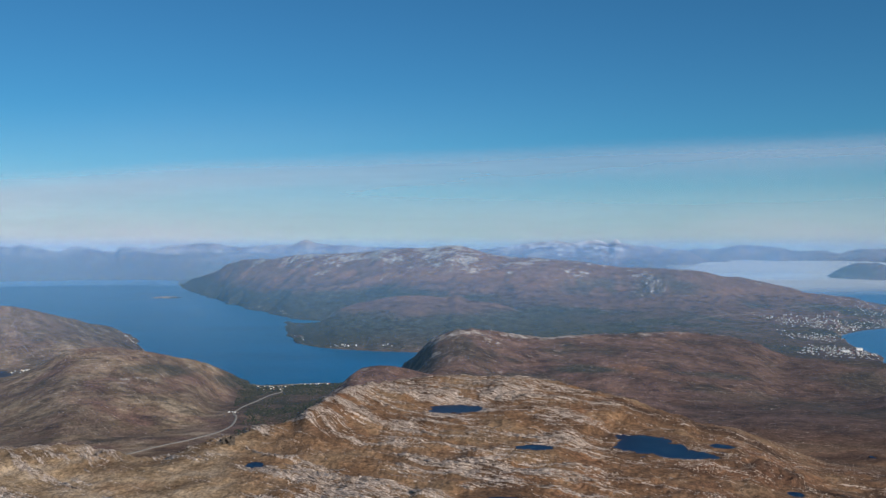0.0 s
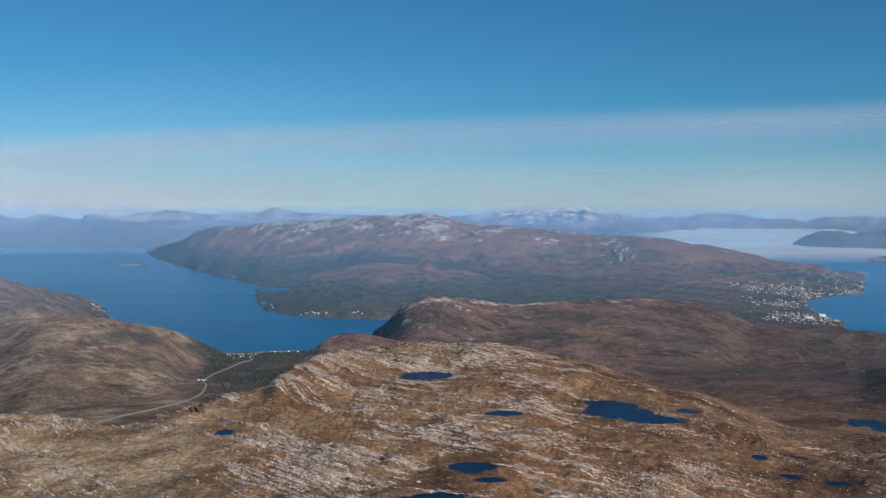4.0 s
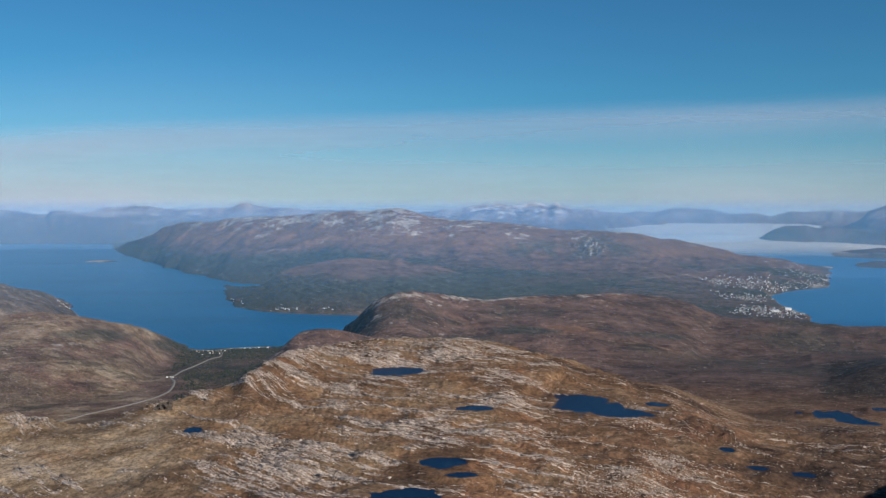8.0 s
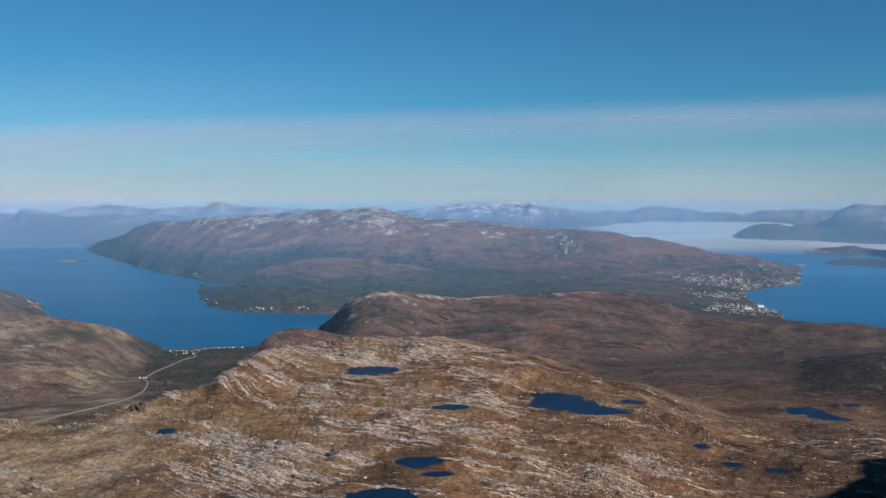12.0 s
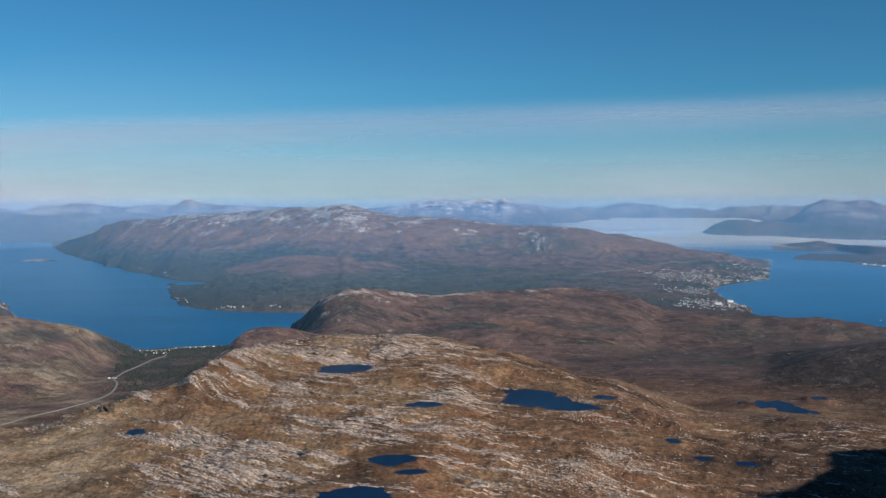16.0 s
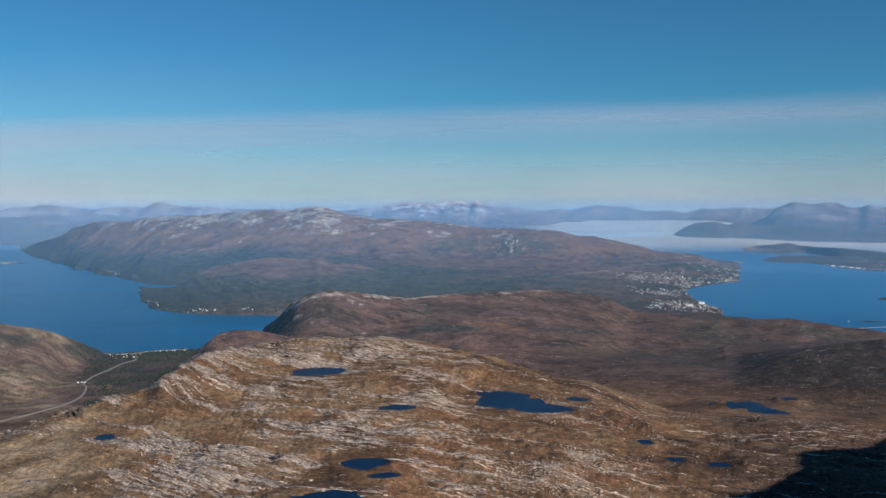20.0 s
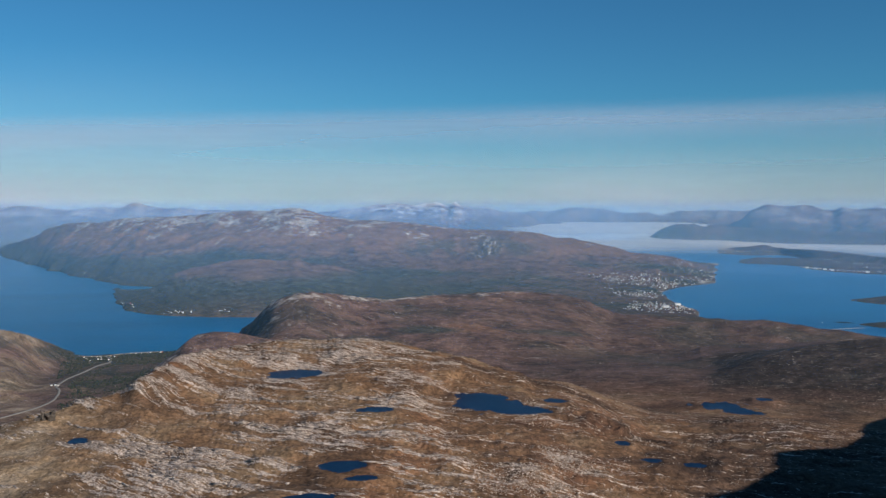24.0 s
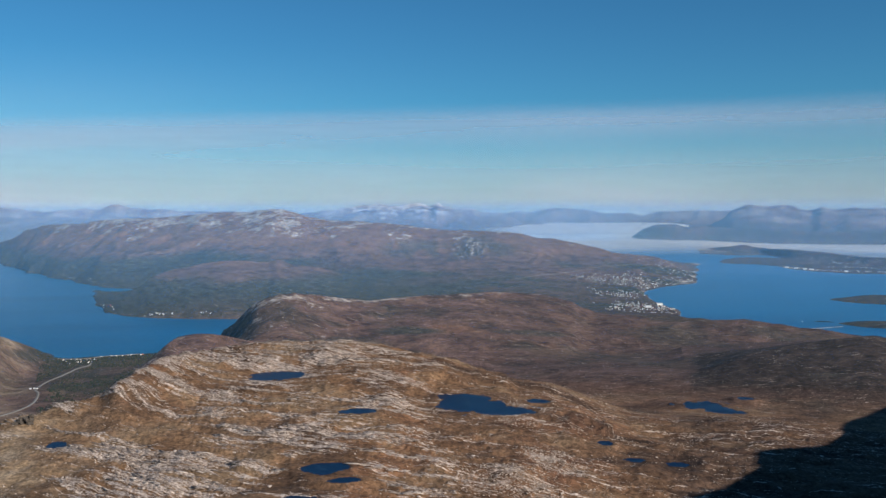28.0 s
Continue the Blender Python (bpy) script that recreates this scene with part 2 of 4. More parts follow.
def height(x, y):
    az0, d0 = np.degrees(np.arctan2(x, y)), np.hypot(x, y)
    az, d = az0, d0
    az = az + (fbm(x, y, 90, 3, shift=40.0) * 0.5 + fbm(x, y, 18, 2, shift=42.0) * 0.1) * smooth(100, 300, d) * (1 - 0.85 * smooth(2300, 3100, d))
    d = d * (1 + 0.012 * fbm(x, y, 120, 3, shift=44.0))
    big, mid, small = fbm(x, y, 420, 5, shift=2.0), fbm(x, y, 70, 5, shift=4.0), fbm(x, y, 14, 4, shift=6.0)
    crags = fbm(x, y, 260, 6, 0.55, shift=8.0, ridged=True)
    sea = np.full_like(d, -18.0)
    # valley floors
    left = np.interp(d, [0, 400, 477, 530, 635, 733, 805, 836, 850, 900], [26, 26, 22, 16, 8, 5, 3, 1.4, -1, -12])
    right = np.interp(d, [0, 560, 700, 800, 900, 960], [28, 28, 18, 6, -8, -16])
    w = smooth(-7, 5, az)
    z = left * (1 - w) + right * w + mid * 1.2 * smooth(780, 620, d)
    z = np.maximum(z, sea)
    # near hill
    dc, zc = curve(az, NEAR_HILL, 1), curve(az, NEAR_HILL, 2)
    fall = 0.10 + 0.30 * smooth(20, 8, az)
    over = np.maximum(d - dc, 0)
    rough = smooth(60, 140, d) * (1 - 0.4 * smooth(-11, -15, az) * smooth(335, 300, d))
    bands, lumps = strata(x, y), fbm(x, y, 5, 3, 0.6, shift=48.0, ridged=True)
    inner = curve(az, NEAR_INNER, 1)
    zc = zc + (inner - zc) * smooth(dc - 5, 300, d)
    hill = zc - fall * over - 0.0007 * over ** 2 + rough * (mid * 1.6 + small * 1.4 + bands * 1.6 + lumps * 0.55 + fbm(x, y, 30, 3, 0.5, shift=82.0, ridged=True) * 1.1 - 0.4) * smooth(60, 0, over)
    z = higher(hill, z, 3.0)
    z = higher(ridge(az, d, KNOB, 480, 4, 0.8, 150) + small * 0.5, z, 3.0)
    z = higher(ridge(az, d, MOOR, 500, np.interp(az, [14, 28], [22, 2]), 1.35, 90, 0.8) + (mid * 1.8 + small * 0.9 + fbm(x, y, 32, 3, 0.6, shift=68.0, ridged=True) * 1.2 - 1.0) * smooth(480, 560, d), z, 5.0)
    z = higher(ridge(az, d, DARK_HILL, 490, 26, 0.9, 140) + mid * 1.2, z, 4.0)
    z = higher(ridge(az, d, LEFT_HILL, np.interp(az, [-22, -16, -12], [500, 580, 780]), -2, 0.85, np.interp(az, [-24, -16, -12], [260, 130, 55])) + (mid * 1.8 + small * 0.5) * smooth(520, 640, d), z, 5.0)
    z = higher(ridge(az, d, LEFT_BACK, np.interp(az, [-26, -23], [1015, 930]), -4, 0.9, 190) + mid * 2.0 * smooth(-17, -21, az), z, 4.0)
    # land across the water
    spit = np.minimum((curve(az, SPIT_EDGE, 1) - d) * 0.08, 4.0) - 10 * smooth(15, 12, az) - 30 * smooth(940, 900, d)
    z = higher(np.where((az > 10) & (az < 30), spit, sea), z, 1.0)
    bend = np.interp(az, [-16, -8, 0, 12, 20, 27], [0.75, 0.9, 1.1, 1.5, 1.9, 1.5])
    gully = (crags - 0.3) * 17 + mid * 5 + fbm(x, y, 55, 4, 0.6, shift=90.0, ridged=True) * 5 - 1.5
    crest_d = curve(az, MOUNTAIN, 1)
    m = ridge(az, d, MOUNTAIN, curve(az, MOUNTAIN_FOOT, 1), 0, bend, np.interp(az, [21, 26, 28.5], [700, 430, 180]))
    cliff = smooth(6.5, 9, az) * smooth(19, 15.5, az) * np.clip(m / 90, 0, 1)
    m = m - 13 * cliff * smooth(crest_d - 95, crest_d - 165, d) * smooth(crest_d - 620, crest_d - 330, d)
    z = higher(m + np.where(m > 0, gully * smooth(2, 60, m) * (0.35 + 0.65 * smooth(0, 180, np.abs(d - crest_d))), 0), z, 2.0)
    s = ridge(az, d, SPUR, curve(az, SPUR_FOOT, 1), 0, 0.75, 260)
    z = higher(s + np.where(s > 0, (mid * 2.0 + big * 2) * smooth(3, 25, s), 0), z, 3.0)
    f = ridge(az, d, FAR_LEFT, curve(az, FAR_LEFT_FOOT, 1), 0, 0.8, 500)
    z = np.maximum(z, f + np.where(f > 0, (crags - 0.2) * 30 * smooth(4, 90, f) * (0.55 + 0.45 * smooth(0, 120, np.abs(d - curve(az, FAR_LEFT, 1)))), 0))
    for crest, foot, amp in ((FAR_BACK, 4500, 12), (SNOW_PEAKS, 3900, 14), (FAR_RIGHT, 4550, 8), (RIGHT_PEAKS, 3480, 20), (RIGHT_ISLE, 3250, 4)):
        f = ridge(az, d, crest, foot, 0, 0.9, 400)
        z = np.maximum(z, f + np.where(f > 0, ((crags - 0.2) * amp + fbm(x, y, 110, 4, 0.6, shift=66.0) * amp * 0.7) * smooth(4, 60, f), 0))
    f = ridge(az, d, CITY_ISLE, curve(az, CITY_ISLE_FOOT, 1), 0, 0.9, 420)
    z = np.maximum(z, f + np.where(f > 0, mid * 1.5 * smooth(1, 10, f), 0))
    f = ridge(az, d, CITY_LOBE, curve(az, CITY_LOBE_FOOT, 1), 0, 0.7, 120)
    z = np.maximum(z, f + np.where(f > 0, mid * 0.8 * smooth(1, 5, f), 0))
    for b, r, ra, rd, top in ISLETS:
        q = np.hypot((az - b) * radians(1) * r / ra, (d - r) / rd) + mid * 0.18
        z = np.maximum(z, np.where(q < 2, top * (1 - q * q) * 1.2, -18))
    # the ridge under the eye and past its right shoulder, whose shade falls on the slope
    along, off = x * 0.797 + y * 0.604 + 34.6, -x * 0.604 + y * 0.797 + 27
    top = np.interp(along, [-800, -200, 0, 60, 150, 260, 330, 430, 520, 680, 900], [60, 104, 106, 110, 117.5, 121, 121, 108.5, 102, 98, -60])
    side = np.where(off > 0, np.abs(off) / 88, np.abs(off) / 260)
    z = np.maximum(z, 20 + np.maximum(top - 20, 0) * (1 - np.minimum(side, 3)) - np.maximum(20 - top, 0) - 25 * (side > 1.3) + (crags * 4 + mid * 3) * smooth(20, 90, d) * smooth(1.3, 0.8, side))
    # pools: first their rims, then their beds
    ragged = fbm(x, y, 6, 4, 0.6, shift=46.0)
    reach = []
    for b, r, ra, rd, level in PONDS:
        q = np.hypot((az0 - b) * radians(1) * r / ra, (d0 - r) / rd)
        if np.min(q) < 3.6:
            q0 = q
            q = q + (small * 0.4 + mid * 0.2 + ragged * 0.5) * smooth(0.2, 0.7, q)
            reach.append((np.where(q0 < 1.4, q, 2.0), level))
            rim = np.maximum(level + (z - level) * smooth(1.0, 3.0, q), level + 0.25 * smooth(1, 1.1, q) - 4.5 * smooth(1.5, 3.0, q))
            z = np.where(q < 3.0, rim, z)
    for q, level in reach:
        z = np.where(q < 1, np.minimum(z, level - 1.2 * (1 - q) - 0.03), z)
    return z


# ---- materials ----
def material(name):
    m = bpy.data.materials.new(name)
    m.use_nodes = True
    return m, m.node_tree.nodes, m.node_tree.links, m.node_tree.nodes["Principled BSDF"]


def ramp(nodes, links, src, stops):
    r = nodes.new("ShaderNodeValToRGB")
    while len(r.color_ramp.elements) < len(stops):
        r.color_ramp.elements.new(0.5)
    for e, (p, c) in zip(r.color_ramp.elements, stops):
        e.position, e.color = p, (*c, 1)
    links.new(src, r.inputs[0])
    return r.outputs[0]


def mixed(nodes, links, fac, a, b):
    m = nodes.new("ShaderNodeMix")
    m.data_type = "RGBA"
    for src, sock in ((fac, m.inputs[0]), (a, m.inputs[6]), (b, m.inputs[7])):
        if isinstance(src, (int, float)):
            sock.default_value = src
        elif isinstance(src, tuple):
            sock.default_value = (*src, 1)
        else:
            links.new(src, sock)
    return m.outputs[2]


def noise_node(nodes, links, scale, detail=6, rough=0.6, vec=None):
    n = nodes.new("ShaderNodeTexNoise")
    n.inputs["Scale"].default_value, n.inputs["Detail"].default_value, n.inputs["Roughness"].default_value = scale, detail, rough
    if vec is not None:
        links.new(vec, n.inputs["Vector"])
    return n.outputs["Fac"]


def ground_material():
    m, n, l, b = material("moorland and rock")
    co = n.new("ShaderNodeTexCoord").outputs["Object"]
    masks = {}
    for key in ("rock", "scree", "forest", "snow_haze", "heath", "rust", "grass", "heather_shade", "along", "across"):
        a = n.new("ShaderNodeAttribute")
        a.attribute_name = key
        masks[key] = a.outputs["Fac"]
    patchy = noise_node(n, l, 0.03, 8, 0.6, co)
    soil = ramp(n, l, patchy, [(0.36, (0.070, 0.042, 0.029)), (0.46, (0.136, 0.078, 0.046)), (0.53, (0.190, 0.109, 0.062)), (0.62, (0.212, 0.138, 0.084))])
    tuft = ramp(n, l, noise_node(n, l, 0.7, 8, 0.8, co), [(0.42, (0.55, 0.54, 0.53)), (0.5, (1.0, 1.0, 1.0)), (0.58, (1.4, 1.37, 1.33))])
    soil = mixed(n, l, masks["heath"], soil, ramp(n, l, noise_node(n, l, 0.045, 10, 0.75, co), [(0.40, (0.050, 0.035, 0.035)), (0.5, (0.105, 0.063, 0.057)), (0.6, (0.175, 0.110, 0.096))]))
    soil = mixed(n, l, masks["grass"], soil, ramp(n, l, noise_node(n, l, 0.05, 8, 0.62, co), [(0.40, (0.175, 0.122, 0.076)), (0.5, (0.325, 0.238, 0.153)), (0.60, (0.48, 0.378, 0.272))]))
    soil = mixed(n, l, masks["rust"], soil, ramp(n, l, noise_node(n, l, 0.06, 10, 0.75, co), [(0.38, (0.14, 0.066, 0.040)), (0.5, (0.21, 0.105, 0.060)), (0.62, (0.25, 0.15, 0.085))]))
    wood = ramp(n, l, noise_node(n, l, 0.10, 10, 0.8, co), [(0.38, (0.019, 0.028, 0.027)), (0.5, (0.042, 0.051, 0.046)), (0.62, (0.090, 0.076, 0.061))])
    flat = n.new("ShaderNodeMapping")
    flat.inputs["Rotation"].default_value, flat.inputs["Scale"].default_value = (0, 0, radians(20)), (0.6, 1, 1)
    l.new(co, flat.inputs["Vector"])
    bog = noise_node(n, l, 0.05, 9, 0.72, flat.outputs[0])
    moor = soil
    soil = mixed(n, l, ramp(n, l, bog, [(0.50, (0, 0, 0)), (0.62, (0.8, 0.8, 0.8))]), soil, (0.165, 0.103, 0.080))
    soil = mixed(n, l, ramp(n, l, bog, [(0.36, (0.8, 0.8, 0.8)), (0.47, (0, 0, 0))]), soil, (0.062, 0.048, 0.040))
    soil = mixed(n, l, masks["heath"], moor, soil)
    # dark heather of the moor; the same mix carries painted shade
    soil = mixed(n, l, masks["heather_shade"], soil, ramp(n, l, noise_node(n, l, 0.12, 10, 0.75, co), [(0.40, (0.022, 0.017, 0.016)), (0.5, (0.042, 0.030, 0.027)), (0.62, (0.085, 0.058, 0.050))]))
    soil = mixed(n, l, masks["forest"], soil, wood)
    varied = n.new("ShaderNodeMix")
    varied.data_type, varied.blend_type = "RGBA", "MULTIPLY"
    varied.inputs[0].default_value = 1.0
    l.new(soil, varied.inputs[6])
    l.new(tuft, varied.inputs[7])
    soil = varied.outputs[2]
    clods = n.new("ShaderNodeMix")
    clods.data_type, clods.blend_type = "RGBA", "MULTIPLY"
    clods.inputs[0].default_value = 1.0
    l.new(soil, clods.inputs[6])
    l.new(ramp(n, l, noise_node(n, l, 0.22, 6, 0.7, flat.outputs[0]), [(0.38, (0.74, 0.73, 0.73)), (0.5, (1.0, 1.0, 1.0)), (0.62, (1.25, 1.23, 1.2))]), clods.inputs[7])
    soil = clods.outputs[2]
    bed = n.new("ShaderNodeCombineXYZ")
    thin = n.new("ShaderNodeMath")
    thin.operation = "MULTIPLY"
    thin.inputs[1].default_value = 0.075
    l.new(masks["along"], thin.inputs[0])
    l.new(thin.outputs[0], bed.inputs[0])
    l.new(masks["across"], bed.inputs[1])
    streak = noise_node(n, l, 0.42, 5, 0.6, bed.outputs[0])
    beds = noise_node(n, l, 1.25, 5, 0.65, bed.outputs[0])
    speck = noise_node(n, l, 0.8, 6, 0.75, co)

    def blend(a, ka, b, kb):
        one, two = n.new("ShaderNodeMath"), n.new("ShaderNodeMath")
        one.operation, two.operation = "MULTIPLY", "MULTIPLY_ADD"
        one.inputs[1].default_value, two.inputs[1].default_value = ka, kb
        l.new(a, one.inputs[0])
        l.new(b, two.inputs[0])
        l.new(one.outputs[0], two.inputs[2])
        return two.outputs[0]

    relief_height = blend(blend(streak, 0.40, beds, 0.65), 1.0, speck, 0.42)
    cover_height = blend(relief_height, 1.0, masks["rock"], 0.17)
    bare = n.new("ShaderNodeMapRange")
    bare.inputs["From Min"].default_value, bare.inputs["From Max"].default_value = 0.835, 0.895
    l.new(cover_height, bare.inputs["Value"])
    stone = ramp(n, l, noise_node(n, l, 1.3, 6, 0.75, co), [(0.38, (0.20, 0.152, 0.125)), (0.5, (0.48, 0.385, 0.33)), (0.62, (0.70, 0.60, 0.53))])
    joint = n.new("ShaderNodeMix")
    joint.data_type, joint.blend_type = "RGBA", "MULTIPLY"
    joint.inputs[0].default_value = 1.0
    l.new(stone, joint.inputs[6])
    l.new(ramp(n, l, beds, [(0.40, (0.28, 0.27, 0.27)), (0.47, (0.85, 0.85, 0.85)), (0.55, (1.1, 1.1, 1.1))]), joint.inputs[7])
    stone = joint.outputs[2]
    soil = mixed(n, l, bare.outputs[0], soil, stone)
    far_stone = ramp(n, l, noise_node(n, l, 0.09, 10, 0.8, co), [(0.4, (0.14, 0.115, 0.10)), (0.52, (0.36, 0.31, 0.28)), (0.6, (0.52, 0.47, 0.43))])
    lift = n.new("ShaderNodeMath")
    lift.operation = "MULTIPLY_ADD"
    l.new(masks["scree"], lift.inputs[0])
    lift.inputs[1].default_value = 0.30
    l.new(noise_node(n, l, 0.16, 9, 0.82, flat.outputs[0]), lift.inputs[2])
    shown = n.new("ShaderNodeMapRange")
    shown.inputs["From Min"].default_value, shown.inputs["From Max"].default_value = 0.60, 0.72
    l.new(lift.outputs[0], shown.inputs["Value"])
    soil = mixed(n, l, shown.outputs[0], soil, far_stone)
    # white of real snow, and of the pale wash painted for missing haze
    soil = mixed(n, l, masks["snow_haze"], soil, (0.8, 0.82, 0.85))
    l.new(soil, b.inputs["Base Color"])
    b.inputs["Roughness"].default_value = 0.95
    b.inputs["Specular IOR Level"].default_value = 0.15
    bump = n.new("ShaderNodeBump")
    bump.inputs["Distance"].default_value = 1.2
    relief = n.new("ShaderNodeMapRange")
    relief.inputs["To Min"].default_value, relief.inputs["To Max"].default_value = 0.15, 1.0
    l.new(masks["rock"], relief.inputs["Value"])
    l.new(relief.outputs[0], bump.inputs["Strength"])
    l.new(relief_height, bump.inputs["Height"])
    l.new(bump.outputs[0], b.inputs["Normal"])
    return m


def water_material(name, deep, waves):
    m, n, l, b = material(name)
    co = n.new("ShaderNodeTexCoord").outputs["Object"]
    drawn = n.new("ShaderNodeMapping")
    drawn.inputs["Rotation"].default_value, drawn.inputs["Scale"].default_value = (0, 0, radians(12)), (0.35, 1, 1)
    l.new(co, drawn.inputs["Vector"])
    tone = ramp(n, l, noise_node(n, l, 0.006, 7, 0.62, drawn.outputs[0]), [(0.38, tuple(c * 0.92 for c in deep)), (0.62, tuple(c * 1.3 for c in deep))])
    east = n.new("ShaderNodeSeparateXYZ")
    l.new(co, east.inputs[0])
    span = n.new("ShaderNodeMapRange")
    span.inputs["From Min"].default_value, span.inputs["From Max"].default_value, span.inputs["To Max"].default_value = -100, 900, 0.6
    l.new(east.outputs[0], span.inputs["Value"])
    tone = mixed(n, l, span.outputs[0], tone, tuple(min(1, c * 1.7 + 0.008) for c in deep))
    l.new(tone, b.inputs["Base Color"])
    b.inputs["Roughness"].default_value, b.inputs["IOR"].default_value = 0.3, 1.33
    b.inputs["Specular IOR Level"].default_value = 0.07
    bump = n.new("ShaderNodeBump")
    bump.inputs["Strength"].default_value, bump.inputs["Distance"].default_value = 0.5, waves
    l.new(noise_node(n, l, 0.8, 4, 0.6, co), bump.inputs["Height"])
    l.new(bump.outputs[0], b.inputs["Normal"])
    return m


GROUND = ground_material()
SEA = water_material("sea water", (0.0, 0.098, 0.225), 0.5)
TARN = water_material("tarn water", (0.004, 0.018, 0.05), 0.1)


# ---- the land sheet ----
def grid_mesh(name, xyz, closed):
    rows, cols = xyz.shape[:2]
    i = np.arange(rows * cols).reshape(rows, cols)
    j = np.roll(i, -1, axis=1) if closed else None
    a, b = (i[:-1], j[:-1]) if closed else (i[:-1, :-1], i[:-1, 1:])
    c, d = (j[1:], i[1:]) if closed else (i[1:, 1:], i[1:, :-1])
    quads = np.stack([a, d, c, b], -1).reshape(-1, 4).astype(np.int32)
    me = bpy.data.meshes.new(name)
    me.vertices.add(rows * cols)
    me.vertices.foreach_set("co", xyz.reshape(-1).astype(np.float32))
    me.loops.add(quads.size)
    me.loops.foreach_set("vertex_index", quads.reshape(-1))
    me.polygons.add(len(quads))
    me.polygons.foreach_set("loop_start", np.arange(0, quads.size, 4, dtype=np.int32))
    me.update(calc_edges=True)
    me.polygons.foreach_set("use_smooth", np.ones(len(quads), dtype=bool))
    return me


AZ = np.concatenate([np.arange(-30, 42, 0.08), np.arange(42, 330, 2.0)])
DIST = np.concatenate([np.array([0.0, 3.0]), np.arange(6, 100, 6.0), np.exp(np.arange(math.log(100), math.log(4985), 0.0048))])
gd, ga = np.meshgrid(DIST, np.radians(AZ), indexing="ij")
gx, gy = gd * np.sin(ga), gd * np.cos(ga)
gz = height(gx, gy)
land = grid_mesh("ground", np.stack([gx, gy, gz], -1), True)


def paint(key, values):
    land.attributes.new(key, "FLOAT", "POINT").data.foreach_set("value", np.clip(values, 0, 1).reshape(-1).astype(np.float32))


def cover():
    az, d = np.degrees(np.arctan2(gx, gy)), gd
    mid, wide = fbm(gx, gy, 45, 5, 0.6, 14.0), fbm(gx, gy, 300, 5, 0.6, 16.0)
    lx, ly = turned(gx, gy, -20, 1.5)
    long, long_wide = fbm(lx, ly, 22, 6, 0.65, 60.0), fbm(lx, ly, 75, 5, 0.6, 62.0)
    near = smooth(470, 400, d)
    far = smooth(1000, 1200, d)
    el = np.degrees(np.arctan2(gz - EYE, gd))

    def blob(a, e, ra, re, slant=0.0):
        """A ragged patch round a bearing and a dip below the eye."""
        return smooth(1.15, 0.55, np.hypot((az - a) / ra, (el - e - slant * (az - a)) / re) + long * 0.4 + mid * 0.3)

    between = smooth(430, 520, d) * (1 - far)
    fa_, fb_ = turned(gx, gy, 12, 1.4)
    stones = fbm(fa_, fb_, 26, 6, 0.75, 18.0)
    high = 0.95 * smooth(-0.1, 0.6, stones * 1.25 + mid * 0.35 + (gz - 96) / 75) * far * smooth(3300, 2400, d)
    high = np.maximum(high, between * smooth(-0.1, 0.5, stones * 0.7 + (gz - 60) / 22))
    high = np.maximum(high, between * smooth(-14, -19, az) * smooth(0.1, 0.7, stones + mid * 0.5) * 0.3 * smooth(10, 24, gz))
    high = np.maximum(high, far * smooth(-18, -22, az) * smooth(1500, 1400, d) * smooth(-0.1, 0.7, stones + mid * 0.5) * 0.8)
    high = np.maximum(high, 0.8 * smooth(1.8, 0.4, np.hypot((az - 13.3 - (d - 1735) * 0.006) / 1.0, (d - 1735) / 90)) * smooth(0.0, 0.35, fbm(az * 14, d / 9, 8, 4, 0.6, 74.0)))
    bar = smooth(1.3, 0.7, np.hypot((az + 17.8) * radians(1) * 2440 / 37, (d - 2440) / 30))
    tree_line = np.where(d < 1425, 37, np.interp(az, [-16, -8, 0, 5, 12, 20, 26], [34, 46, 50, 41, 29, 23, 14]))
    ragged = np.where(d < 1425, 0.35, 1.0)
    forest = far * smooth(0.6, -0.6, (gz - tree_line) / 11 + (wide * 0.9 + mid * 0.9 + long_wide * 1.0) * ragged) * (1 - bar) * (1 - 0.6 * smooth(6, 14, az) * smooth(-0.3, 0.3, long_wide + mid * 0.4))
    bench = far * smooth(1.5, 5, az) * smooth(18, 13, az) * smooth(-4.1, -3.6, el + mid * 0.3 + long_wide * 0.3) * (d > 1425)
    forest = forest * (1 - 0.8 * bench)
    forest = forest * smooth(3400, 3200, d) * np.where((az < -17.5) & (d < 1500), 0.3, 1.0)
    forest = np.where((az > 27.5) & (d > 1900) & (d < 3100), 0.85 * smooth(-0.6, 0.1, long + mid), forest)
    forest = np.where((az > 33) & (d > 1000) & (d < 1500), 0.9, forest)
    rugged = fbm(gx, gy, 120, 6, 0.7, 72.0)
    forest = np.maximum(forest, np.where(az > 22, 0.9, 0.45) * smooth(3200, 3400, d) * smooth(0.5, -0.3, (gz - 55) / 60 + rugged))
    high = np.maximum(high, smooth(3300, 3500, d) * smooth(-0.15, 0.55, rugged * 1.2 + (gz - 90) / 110) * 0.5)
    scar = smooth(1.6, 0.5, np.hypot((az - 13.3 - (d - 1735) * 0.006) / 1.0, (d - 1735) / 90))
    high = np.maximum(high, 0.65 * scar * smooth(-0.05, 0.25, fbm(az * 22, d / 8, 8, 4, 0.65, 74.0)))
    # the wood colour also darkens the scar round its pale streaks
    forest = np.maximum(forest, 0.7 * scar)
    cliff = far * (d < 2300) * smooth(6.5, 9, az) * smooth(18, 15, az) * smooth(-3.1, -2.7, el + mid * 0.2) * smooth(-1.75, -2.15, el + 0.02 * (az - 11) + mid * 0.2)
